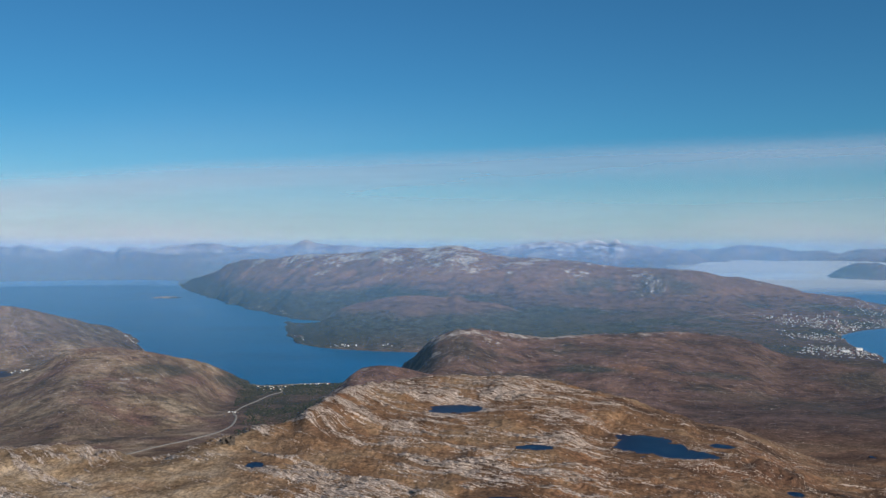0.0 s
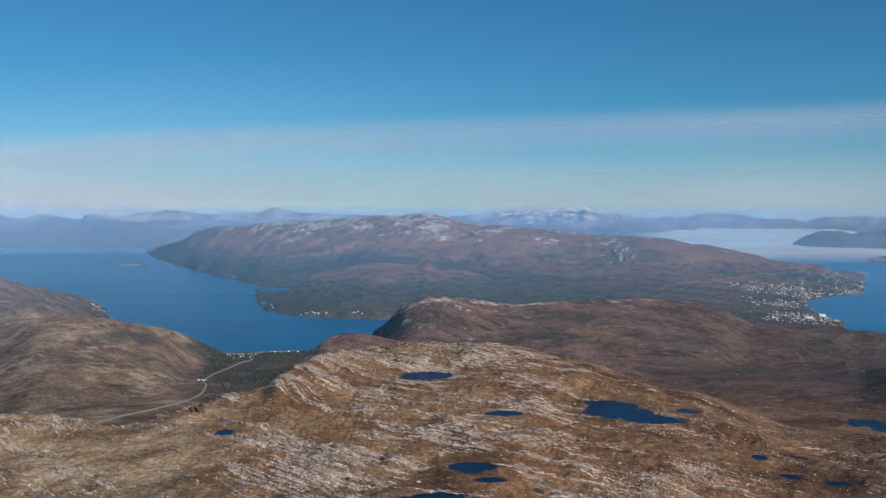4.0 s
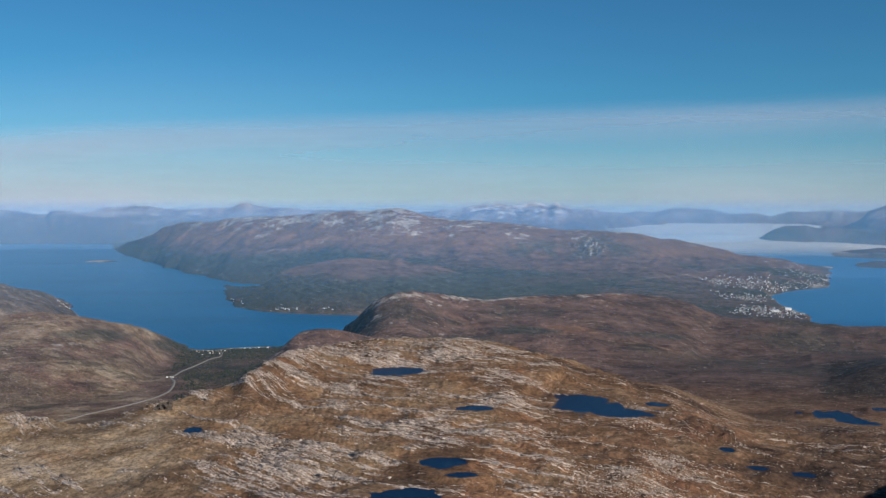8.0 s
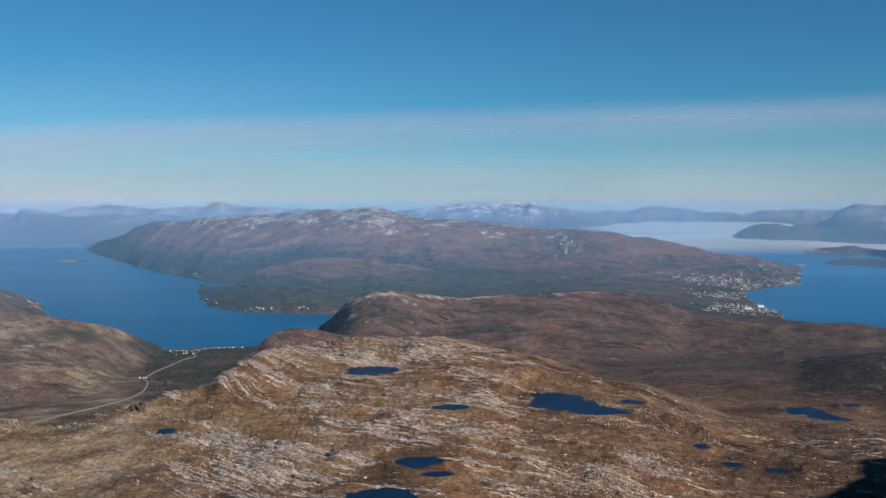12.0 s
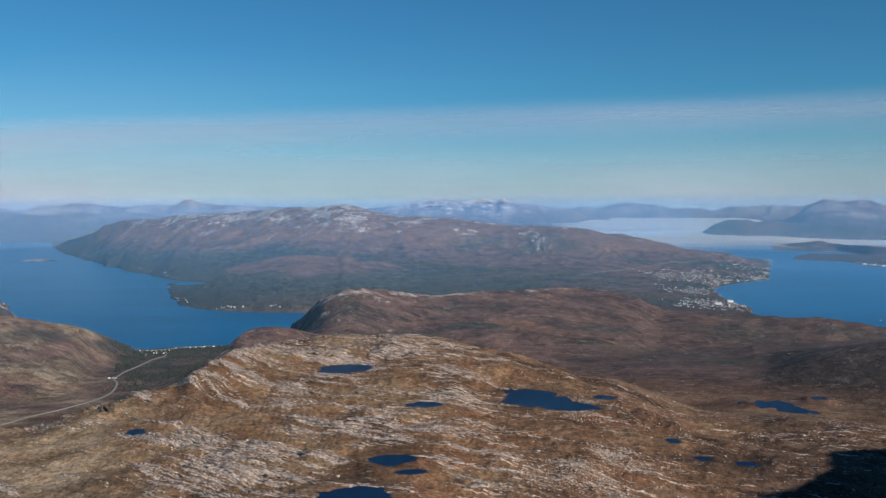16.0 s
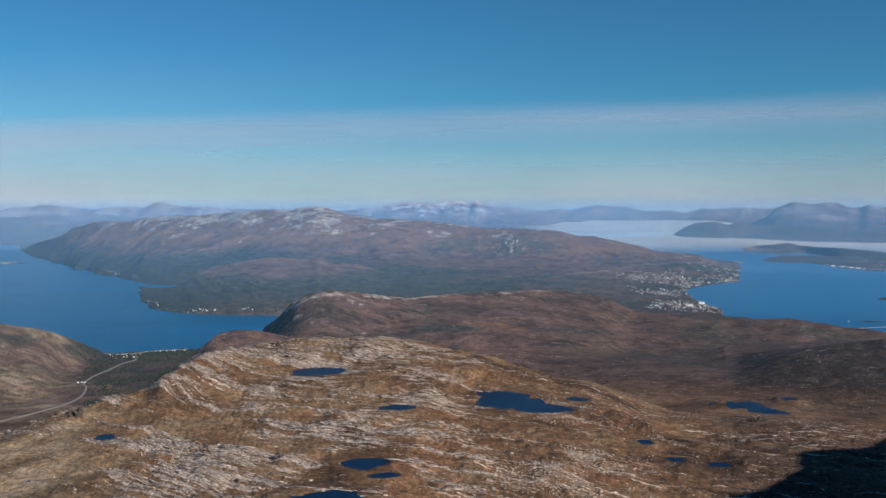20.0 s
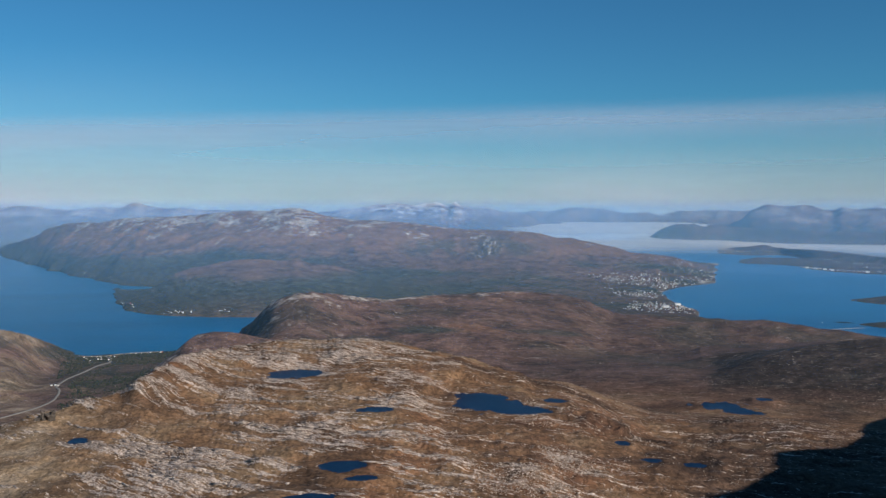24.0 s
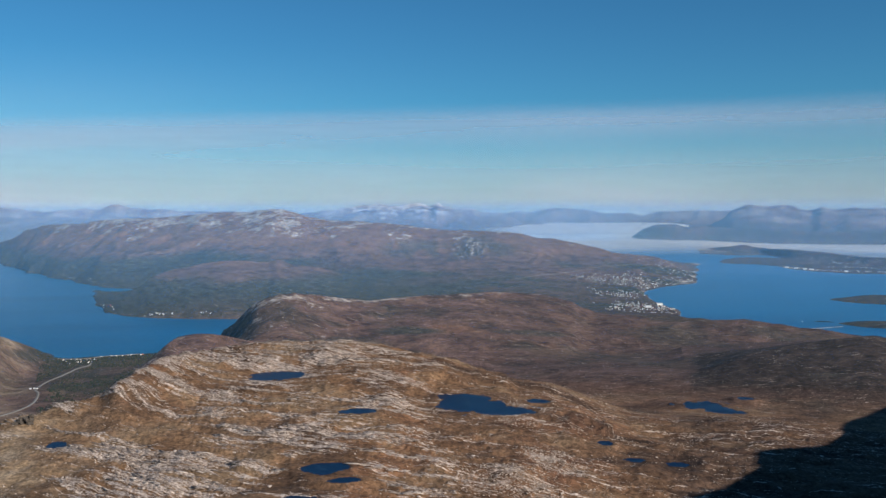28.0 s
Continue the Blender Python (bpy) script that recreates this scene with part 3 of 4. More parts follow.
    forest = np.maximum(forest, 0.75 * cliff * smooth(-0.5, 0.2, fbm(az * 16, el * 14, 8, 4, 0.6, 84.0)))
    forest = np.maximum(forest, smooth(-3, -8, az) * smooth(14, 3, gz + mid * 8) * (d > 480) * (d < 900) * smooth(-14.5, -12, az))
    forest = np.maximum(forest, between * smooth(0.1, 0.5, long_wide + mid * 0.4 - (gz - 34) / 60) * np.where(az < -10, 0.3, 0.45))
    forest = np.maximum(forest, between * np.maximum(0.65 * blob(-18.2, -7.5, 3.0, 0.42, -0.06), 0.75 * blob(-13.6, -8.4, 1.6, 0.5, -0.25)))
    forest = np.maximum(forest, between * np.maximum.reduce([0.8 * blob(9.6, -7.75, 2.6, 0.28, -0.02), 0.55 * blob(3.6, -8.6, 4.5, 0.5), 0.6 * blob(17.5, -7.9, 3.0, 0.2, -0.04)]))
    # a little wood colour on the dark hill, part of its painted shade
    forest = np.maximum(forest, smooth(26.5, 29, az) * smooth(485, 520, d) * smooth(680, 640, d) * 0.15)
    snow_haze = 0.62 * smooth(3600, 3800, d) * smooth(0.0, 0.6, (gz - 132) / 85 + fbm(gx, gy, 40, 6, 0.8, 64.0) * 1.7) * smooth(1, 5, az) * smooth(17, 13, az)
    # faint white on every far top, painted in for haze the curtains lack
    snow_haze = np.maximum(snow_haze, 0.16 * smooth(3700, 3900, d) * smooth(60, 130, gz) * smooth(-0.5, 0.4, rugged))
    paint("rock", near * rockiness(gx, gy))
    paint("forest", forest)
    paint("snow_haze", snow_haze)
    # heather colour also paints shade on the dark hill and the near right slope
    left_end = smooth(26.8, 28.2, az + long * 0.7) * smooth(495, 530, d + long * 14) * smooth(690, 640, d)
    paint("heather_shade", np.maximum(np.maximum(near * (0.3 * smooth(4, 20, az) + 0.35 * smooth(25, 28, az)), 1.0 * left_end * smooth(-0.9, -0.2, long_wide + long * 0.5)), between * smooth(-1, 4, az) * np.maximum(0.75 * smooth(0.15, 0.5, long_wide * 0.8 + long * 0.5), 0.4 * smooth(10, 20, az))))
    brow = smooth(28, 6, np.abs(d - curve(az, MOOR, 1) - 4)) * smooth(-3, 0, az) * smooth(20.5, 16, az) * smooth(-0.35, 0.25, stones)
    shore = far * smooth(1.7, 0.6, gz) * (gz > 0) * smooth(-0.1, 0.3, fbm(gx, gy, 90, 3, 0.6, 76.0))
    dome = between * smooth(-3.6, -2.6, az) * smooth(5.5, 3, az) * smooth(8, 30, gz) * smooth(0.0, 0.5, fbm((az - 1.5) * 26 / (gz.clip(20) / 40), d / 5, 9, 6, 0.75, 78.0) * 0.6 + stones * 0.7) * 0.55
    # stony patches on the knob, made pale to lift its shaded left face
    knob = between * smooth(-10, -8, az) * smooth(-2, -4, az) * smooth(12, 24, gz) * smooth(660, 630, d) * smooth(-0.2, 0.4, stones) * 0.6
    gravel = near * smooth(10, 16, az) * smooth(29, 26, az) * smooth(350, 305, d) * smooth(-0.1, 0.3, fbm(gx, gy, 22, 4, 0.6, 88.0)) * 0.36
    paint("scree", np.maximum.reduce([high, gravel, between * 0.9 * blob(-19.5, -7.97, 1.2, 0.12) * smooth(-0.2, 0.3, stones), brow * 0.8, bar, shore * 0.8, dome, knob]) * (1 - snow_haze))
    # the dark hill again: full heath lies under its painted shade
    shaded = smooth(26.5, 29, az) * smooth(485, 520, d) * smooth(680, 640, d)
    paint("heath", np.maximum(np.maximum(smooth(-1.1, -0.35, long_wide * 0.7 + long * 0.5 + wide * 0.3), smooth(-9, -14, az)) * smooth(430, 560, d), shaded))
    strip = smooth(1.2, 0.6, np.hypot((az - 12.4) / 2.4, (d - 676 - long * 25) / 12)) * smooth(-0.5, 0.1, long)
    paint("rust", np.maximum(np.maximum(strip * 0.6, (0.75 - 0.3 * smooth(4, 12, az)) * far * smooth(0.3, 0.8, (gz - tree_line) / 30 + mid * 0.3) * smooth(3300, 2800, d)), smooth(0.12, 0.5, long * 0.8 + long_wide * 0.5) * between * 0.35 * (1 - shaded) * smooth(-16, -8, az) + near * smooth(0.0, 0.45, mid + long * 0.4) * 0.6))
    field = smooth(1.2, 0.6, np.hypot((az + 17.6) / 3.0, (d - 655) / 45) + mid * 0.5) * smooth(-0.6, 0.2, long)
    slope = smooth(-13, -15, az) * between
    paint("grass", np.maximum.reduce([smooth(-0.7, 0.15, mid * 0.7 + wide * 0.5) * (0.16 * smooth(6, -5, az) * smooth(350, 300, d) + 0.75 * smooth(-9, -15, az)) * near, 0.62 * slope * smooth(-0.6, 0.4, long + mid * 0.4), 0.75 * field, between * 0.6 * blob(-18.3, -9.4, 2.6, 0.45), between * 0.8 * blob(-12.3, -10.7, 0.5, 0.2), 0.3 * far * smooth(-18, -22, az) * smooth(1500, 1400, d), bar]))
    along, across = seams(gx, gy)
    for key, values in (("along", along), ("across", across)):
        land.attributes.new(key, "FLOAT", "POINT").data.foreach_set("value", values.reshape(-1).astype(np.float32))


cover()
ground = tagged(new("ground", land), "brown autumn moorland and pale rock with wooded shores", "ground", kind="structure")
land.materials.append(GROUND)


def polar(az, d, z=0.0):
    return Vector((d * math.sin(radians(az)), d * math.cos(radians(az)), z))


def level_sheet(name, cx, cy, ra, rd, turn, z, mat, segments=48):
    bm = bmesh.new()
    vs = []
    for k in range(segments):
        t = 2 * math.pi * k / segments
        x, y = ra * math.cos(t), rd * math.sin(t)
        c, s = math.cos(turn), math.sin(turn)
        vs.append(bm.verts.new((x * c + y * s, -x * s + y * c, 0)))
    bm.faces.new(vs)
    me = bpy.data.meshes.new(name)
    bm.to_mesh(me)
    bm.free()
    me.materials.append(mat)
    ob = new(name, me)
    ob.location = (cx, cy, z)
    return ob


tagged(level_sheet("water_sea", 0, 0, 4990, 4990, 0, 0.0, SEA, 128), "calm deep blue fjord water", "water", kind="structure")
for b, r, ra, rd, level in PONDS:
    p = polar(b, r)
    tagged(level_sheet("water_pond", p.x, p.y, ra * 1.55, rd * 1.55, radians(b), level, TARN), "small dark blue tarn among the rocks", "water", kind="structure")


# ---- haze, fog and thin cloud: real sheets of lit vapour ----
def vapour(name, colour, patch=0.0, size=0.002):
    m, n, l, b = material(name)
    n.remove(b)
    a = n.new("ShaderNodeAttribute")
    a.attribute_name = "thickness"
    fac = a.outputs["Fac"]
    if patch:
        co = n.new("ShaderNodeTexCoord").outputs["Object"]
        stretch = n.new("ShaderNodeMapping")
        stretch.inputs["Scale"].default_value = (1, 1, 6)
        l.new(co, stretch.inputs["Vector"])
        r = n.new("ShaderNodeMapRange")
        r.inputs["From Min"].default_value, r.inputs["From Max"].default_value = 0.3, 0.7
        r.inputs["To Min"].default_value, r.inputs["To Max"].default_value = 1 - patch, 1
        l.new(noise_node(n, l, size, 6, 0.55, stretch.outputs[0]), r.inputs["Value"])
        mul = n.new("ShaderNodeMath")
        mul.operation = "MULTIPLY"
        l.new(fac, mul.inputs[0])
        l.new(r.outputs[0], mul.inputs[1])
        fac = mul.outputs[0]
    d, t, clear = n.new("ShaderNodeBsdfDiffuse"), n.new("ShaderNodeBsdfTranslucent"), n.new("ShaderNodeBsdfTransparent")
    d.inputs[0].default_value = t.inputs[0].default_value = (*colour, 1)
    both, mix = n.new("ShaderNodeAddShader"), n.new("ShaderNodeMixShader")
    l.new(d.outputs[0], both.inputs[0])
    l.new(t.outputs[0], both.inputs[1])
    l.new(fac, mix.inputs[0])
    l.new(clear.outputs[0], mix.inputs[1])
    l.new(both.outputs[0], mix.inputs[2])
    l.new(mix.outputs[0], n["Material Output"].inputs[0])
    return m


def sheet(name, xyz, density, mat, label, category):
    me = grid_mesh(name, xyz, False)
    me.attributes.new("thickness", "FLOAT", "POINT").data.foreach_set("value", density.reshape(-1).astype(np.float32))
    me.materials.append(mat)
    return tagged(new(name, me), label, category, kind="stuff")


def veil(radius, density, low=-5.0, high=330.0, leans=(-1.7, 1.7), begin=None, mat=None):
    """Leaning curtains of haze round the eye, thin at the water and thickest at the eye's height."""
    a, z = np.meshgrid(np.radians(np.arange(-60, 75.1, 3.0)), np.linspace(low, high, 90), indexing="xy")
    prof = smooth(-8 if radius < 2000 else -420, EYE * 0.95, z) * smooth(high, EYE * 1.02, z) ** 1.6
    if radius > 3000:
        prof = prof * (1 - 0.4 * smooth(radians(20), radians(27), a))
    if begin is not None:
        prof = prof * smooth(radians(begin), radians(begin + 10), a)
    for lean in leans:
        r = radius * (1 + 0.04 * smooth(radians(-16), radians(-21), a)) + lean * (z - EYE) * smooth(0, 1400, radius)
        sheet("haze", np.stack([r * np.sin(a), r * np.cos(a), z], -1), density * prof, mat or HAZE, "thin blue haze over the water and hills", "haze")


HAZE = vapour("haze", (0.225, 0.485, 0.775))
FAR_HAZE = vapour("far haze", (0.265, 0.495, 0.76))
FOG = vapour("fog", (0.535, 0.52, 0.50), 0.25, 0.003)
CIRRUS = vapour("thin cloud", (0.655, 0.61, 0.665), 0.3, 0.0006)
for radius, density in ((1010, 0.12), (3450, 0.195)):
    veil(radius, density, high=151 if radius < 2000 else 195, mat=HAZE if radius < 2000 else FAR_HAZE)
veil(545, 0.05, high=150, leans=(0.6,))
veil(2110, 0.06, high=155, leans=(1.7,), begin=15)

fa, fr = np.meshgrid(np.radians(np.arange(13, 60.1, 0.5)), np.linspace(2150, 4900, 90), indexing="xy")
fx, fy = fr * np.sin(fa), fr * np.cos(fa)
fz = 2 + np.interp(fa, [radians(26), radians(31)], [70, 42]) * smooth(2300, 4900, fr) + 5 * fbm(fx, fy, 500, 4, shift=30.0)
edge = fbm(fx, fy, 600, 5, 0.55, shift=33.0)
sheet("fog_bank", np.stack([fx, fy, fz], -1), 0.93 * smooth(2300, 3300, fr + edge * 500) * smooth(radians(13), radians(17), fa), FOG, "low white sea fog lying over the far water", "fog")

CLOUD_TOP = [(-60, 2.5), (-27, 3.95), (-15, 5.3), (0, 6.0), (11, 6.45), (27, 6.5), (38, 6.45), (75, 6.0)]
ca, cu = np.meshgrid(np.arange(-60, 75.1, 0.75), np.linspace(0, 1, 240), indexing="xy")
el = -0.8 + (curve(ca, CLOUD_TOP, 1) + 6.0 + 0.8) * cu
gap = curve(ca, CLOUD_TOP, 1) - el
streaks = fbm(ca * 1.0, el * 14, 9, 4, 0.55, shift=86.0)
cd = 0.22 * smooth(-0.7, 0.8, gap + streaks * 0.2) * smooth(2.5, 0.5, gap + streaks * 0.25) + 0.055 * smooth(-1.0, 1.2, gap) + 0.09 * smooth(15, -30, ca) * smooth(-5.2, 0.5, gap) + 0.46 * smooth(5.6, -0.3, el + streaks * 0.2)
for far_off in (4885 / (1 + 1.75 * np.tan(np.radians(el))), 4940 + 0 * el):
    cx, cy = far_off * np.sin(np.radians(ca)), far_off * np.cos(np.radians(ca))
    sheet("cloud", np.stack([cx, cy, EYE + far_off * np.tan(np.radians(el))], -1), np.clip(cd, 0, 0.85), CIRRUS, "long thin veil of high white cloud", "cloud")


# ---- builders for things ----
def simple(name, colour, rough=0.8, metal=0.0, vary=0.15, scale=2.0):
    m, n, l, b = material(name)
    co = n.new("ShaderNodeTexCoord").outputs["Object"]
    lo, hi = tuple(c * (1 - vary) for c in colour), tuple(min(1, c * (1 + vary)) for c in colour)
    l.new(ramp(n, l, noise_node(n, l, scale, 5, 0.7, co), [(0.38, lo), (0.62, hi)]), b.inputs["Base Color"])
    b.inputs["Roughness"].default_value, b.inputs["Metallic"].default_value = rough, metal
    return m


def mesh_of(name, bm, mat):
    me = bpy.data.meshes.new(name)
    bm.to_mesh(me)
    bm.free()
    me.materials.append(mat)
    return me


def part(name, bm, mat, parent, label=""):
    ob = new(name, mesh_of(name, bm, mat))
    ob.parent = parent
    return tagged(ob, label) if label else ob


def box(bm, x0, x1, y0, y1, z0, z1):
    vs = [bm.verts.new(p) for p in ((x0, y0, z0), (x1, y0, z0), (x1, y1, z0), (x0, y1, z0), (x0, y0, z1), (x1, y0, z1), (x1, y1, z1), (x0, y1, z1))]
    for f in ((0, 3, 2, 1), (4, 5, 6, 7), (0, 1, 5, 4), (1, 2, 6, 5), (2, 3, 7, 6), (3, 0, 4, 7)):
        bm.faces.new([vs[k] for k in f])


def at_ground(az, d):
    p = polar(az, d)
    return float(height(np.array([[p.x]]), np.array([[p.y]]))[0, 0])


WALLS = {"white": simple("white painted boards", (0.80, 0.79, 0.76)), "cream": simple("cream painted boards", (0.72, 0.66, 0.52)),
         "red": simple("red painted boards", (0.33, 0.07, 0.05)), "ochre": simple("ochre painted boards", (0.55, 0.36, 0.14)), "grey": simple("grey painted boards", (0.42, 0.44, 0.45))}
ROOFS = {"slate": simple("dark slate", (0.10, 0.10, 0.11)), "pale": simple("pale metal sheet", (0.55, 0.56, 0.57), 0.5), "tile": simple("red-brown tiles", (0.24, 0.11, 0.08))}
GLASS = simple("dark window glass", (0.03, 0.04, 0.05), 0.1)
BRICK = simple("chimney brick", (0.28, 0.15, 0.11))


def house(wall, roof, w=2.6, l=3.4, h=1.7):
    """A small gabled house: walls, two-sided roof and chimney."""
    base = new("house")
    bm = bmesh.new()
    x, y, top = w / 2, l / 2, h + w * 0.38
    lower = [bm.verts.new(p) for p in ((-x, -y, -0.8), (x, -y, -0.8), (x, y, -0.8), (-x, y, -0.8))]
    upper = [bm.verts.new(p) for p in ((-x, -y, h), (x, -y, h), (x, y, h), (-x, y, h))]
    tips = [bm.verts.new((0, -y, top)), bm.verts.new((0, y, top))]
    bm.faces.new((lower[0], lower[1], upper[1], tips[0], upper[0]))
    bm.faces.new((lower[2], lower[3], upper[3], tips[1], upper[2]))
    bm.faces.new((lower[1], lower[2], upper[2], upper[1]))
    bm.faces.new((lower[3], lower[0], upper[0], upper[3]))
    bm.faces.new(lower[::-1])
    part("wall", bm, WALLS[wall], base)
    bm = bmesh.new()
    o, e = 0.22, 0.12
    prof = [(-x - o, h - o * 0.76), (0, top), (x + o, h - o * 0.76), (x + o, h - o * 0.76 + e), (0, top + e), (-x - o, h - o * 0.76 + e)]
    ends = [[bm.verts.new((px, py, pz)) for px, pz in prof] for py in (-y - o, y + o)]
    for k in range(6):
        bm.faces.new((ends[0][k], ends[0][(k + 1) % 6], ends[1][(k + 1) % 6], ends[1][k]))
    bm.faces.new(ends[0][::-1])
    bm.faces.new(ends[1])
    part("roof", bm, ROOFS[roof], base)
    bm = bmesh.new()
    box(bm, -0.55, -0.2, 0.2, 0.55, h + 0.4, top + 0.45)
    part("chimney", bm, BRICK, base)
    return base


def shed(wall, roof, w=7.0, l=4.5, h=2.4):
    """A long low hall with a nearly flat roof."""
    base = new("warehouse")
    bm = bmesh.new()
    box(bm, -w / 2, w / 2, -l / 2, l / 2, -0.8, h)
    part("wall", bm, WALLS[wall], base)
    bm = bmesh.new()
    box(bm, -w / 2 - 0.15, w / 2 + 0.15, -l / 2 - 0.15, l / 2 + 0.15, h, h + 0.25)
    part("roof", bm, ROOFS[roof], base)
    return base


ROAD_GREY = simple("pale gravel road", (0.22, 0.20, 0.18), 0.9)
DIRT = simple("pale track", (0.19, 0.16, 0.14), 0.95)


def lane(name, rows, width, mat, label, lift=0.35):
    """A road laid along a smooth line over the ground, with shoulders that dip into it."""
    pts = np.array([polar(r[0], r[1])[:2] for r in rows])
    t, fine = np.arange(len(pts)), np.linspace(0, len(pts) - 1, 24 * (len(pts) - 1))
    tab = [(float(k), float(p[0]), float(p[1])) for k, p in zip(t, pts)]
    px, py = curve(fine, tab, 1), curve(fine, tab, 2)
    for _ in range(6):
        px[1:-1], py[1:-1] = (px[:-2] + px[1:-1] + px[2:]) / 3, (py[:-2] + py[1:-1] + py[2:]) / 3
    dx, dy = np.gradient(px), np.gradient(py)
    n = np.hypot(dx, dy)
    nx, ny = -dy / n, dx / n
    cols = []
    for k, dz in ((-0.65, -0.6), (-0.5, lift), (0.5, lift), (0.65, -0.6)):
        x, y = px + nx * width * k, py + ny * width * k
        cols.append(np.stack([x, y, height(x[None], y[None])[0] + dz], -1))
    me = grid_mesh(name, np.stack(cols, 1), False)
    me.materials.append(mat)
    return tagged(new(name, me), label, "road", kind="structure")


lane("road_valley", ROAD + [(-10.45, 800), (-10.6, 822)], 1.5, ROAD_GREY, "narrow pale road winding down to the village")
lane("road_shore", [(-12.3, 838), (-11.0, 826), (-9.5, 836), (-7.4, 838)], 1.4, ROAD_GREY, "pale shore road through the village")

lane("track_hill", [(23.9, 1793), (21.96, 1701), (20.45, 1621), (18.91, 1505), (17.31, 1465), (16.05, 1429)], 0.8, DIRT, "pale track along the foot of the mountain")
lane("track_slope", [(18.69, 1763), (19.12, 1723), (19.77, 1659), (20.42, 1599)], 0.6, DIRT, "pale track slanting down the mountain slope")

# Settlements: bearing and distance of both ends of a row, how many houses, how far they stray, what stands there
ROWS_OF_HOUSES = [
    (-11.75, 822, -10.4, 812, 13, 7, "village"), (-11.4, 800, -10.7, 793, 5, 4, "village"), (-10.2, 833, -7.3, 834, 9, 2, "village"), (-13.84, 674, -13.5, 668, 3, 3, "farm"),
    (-9.9, 1308, -9.1, 1212, 9, 3, "shore"), (-7.3, 1148, -5.6, 1131, 13, 3, "shore"), (-4.0, 1118, -3.4, 1114, 4, 2, "shore"), (-20.2, 1330, -19.5, 1225, 20, 10, "point"),
    (-26.4, 985, -25.4, 1005, 10, 9, "lake"), (-12.1, 1895, -11.4, 1830, 4, 3, "shore"), (-10.6, 1735, -9.9, 1672, 8, 3, "shore"),
]
ROWS_OF_TOWN_HOUSES = [
    (19.9, 1520, 23.1, 1550, 20, 14, "town"), (22.6, 1545, 26.0, 1590, 52, 30, "town"), (26.0, 1610, 28.3, 1720, 44, 30, "town"), (21.3, 1480, 24.2, 1490, 22, 18, "town"), (24.2, 1500, 26.3, 1570, 26, 18, "town"),
    (21.7, 1340, 24.2, 1320, 40, 17, "town"), (23.2, 1375, 24.4, 1370, 16, 12, "town"), (22.8, 1200, 25.9, 1190, 50, 17, "town"), (22.7, 1150, 26.2, 1160, 60, 20, "town"),
    (26.2, 1780, 28.2, 1880, 26, 30, "town"), (23.6, 1930, 27.0, 1880, 22, 60, "town"),
    (32.6, 2170, 35.0, 2040, 34, 14, "island"), (35.0, 2040, 40.0, 2020, 40, 18, "island"), (34.0, 2420, 40.0, 2260, 30, 30, "island"), (34.6, 2300, 39.5, 2200, 34, 45, "island"), (35.5, 2140, 40.0, 2100, 20, 22, "island"), (28.1, 2800, 31.6, 2760, 22, 18, "island"),
]
LABELS = {"village": "gabled wooden house by the fjord head", "farm": "lone wooden farmhouse in brown fields", "shore": "small wooden house on the wooded shore",
          "point": "wooden house on the rocky point", "lake": "wooden house beside the small lake", "town": "wooden house in the hillside town", "island": "small house on the low city island"}
KINDS = [("white", "slate"), ("white", "pale"), ("cream", "slate"), ("white", "tile"), ("grey", "slate"), ("red", "slate"), ("cream", "tile"), ("white", "slate"), ("white", "pale"), ("white", "slate"), ("cream", "pale")]
STOCK = [house(w, r) for w, r in KINDS]
rng = random.Random(5)
spots = []
for a0, d0_, a1, d1_, count, stray, where in ROWS_OF_HOUSES + ROWS_OF_TOWN_HOUSES:
    count = int(count * (3.4 if where == "island" or (where == "town" and d0_ > 1440) else 2.0 if where == "town" else 1.2))
    for k in range(count):
        u = (k + rng.uniform(0.1, 0.9)) / count
        p = polar(a0 + (a1 - a0) * u, d0_ + (d1_ - d0_) * u) + Vector((rng.gauss(0, stray * 0.6), rng.gauss(0, stray * (1.3 if where == "town" else 0.8)), 0))
        if all((p - q[0]).length > 2.0 for q in spots):
            spots.append((p, where, rng.randrange(len(KINDS)), rng.choice((0, 90)) + rng.gauss(20, 12), rng.uniform(0.30, 0.46) if where in ("town", "island") else rng.uniform(0.30, 0.48)))
levels = height(np.array([[q[0].x for q in spots]]), np.array([[q[0].y for q in spots]]))[0]
used, crowd = set(), []
for (p, where, kind, turn, size), z in zip(spots, levels):
    if z < 0.3:
        continue
    m = pose(p.x, p.y, max(z, 0.3) + 0.1, 0, 0, turn)
    if where == "island" or (where == "town" and p.length > 1440):
        crowd.append((m @ Matrix.Diagonal((size, size, size * 0.78, 1)), kind))
        continue
    if kind in used:
        h = copy_thing(STOCK[kind], m)
    else:
        h = STOCK[kind]
        h.matrix_basis = m
        used.add(kind)
    h.scale = (size, size, size * 0.78)
    wall, roof = KINDS[kind]
    tagged(h, f"{wall} {LABELS[where]}, {'pale metal' if roof == 'pale' else 'dark slate' if roof == 'slate' else 'tiled'} roof", "house", f"houses of the {where}")

# the far rows of the town and the island, a few joined hundred
bm = bmesh.new()
far_mats = []
for m, kind in crowd:
    for piece in STOCK[kind].children:
        if piece.name.startswith("chimney"):
            continue
        mat = piece.data.materials[0]
        if mat not in far_mats:
            far_mats.append(mat)
        first = len(bm.faces)
        before = len(bm.verts)
        bm.from_mesh(piece.data)
        bm.verts.ensure_lookup_table()
        bm.faces.ensure_lookup_table()
        for v in bm.verts[before:]:
            v.co = m @ v.co
        for f in bm.faces[first:]:
            f.material_index = far_mats.index(mat)
far_town = bpy.data.meshes.new("far_houses")
bm.to_mesh(far_town)
bm.free()
for mat in far_mats:
    far_town.materials.append(mat)
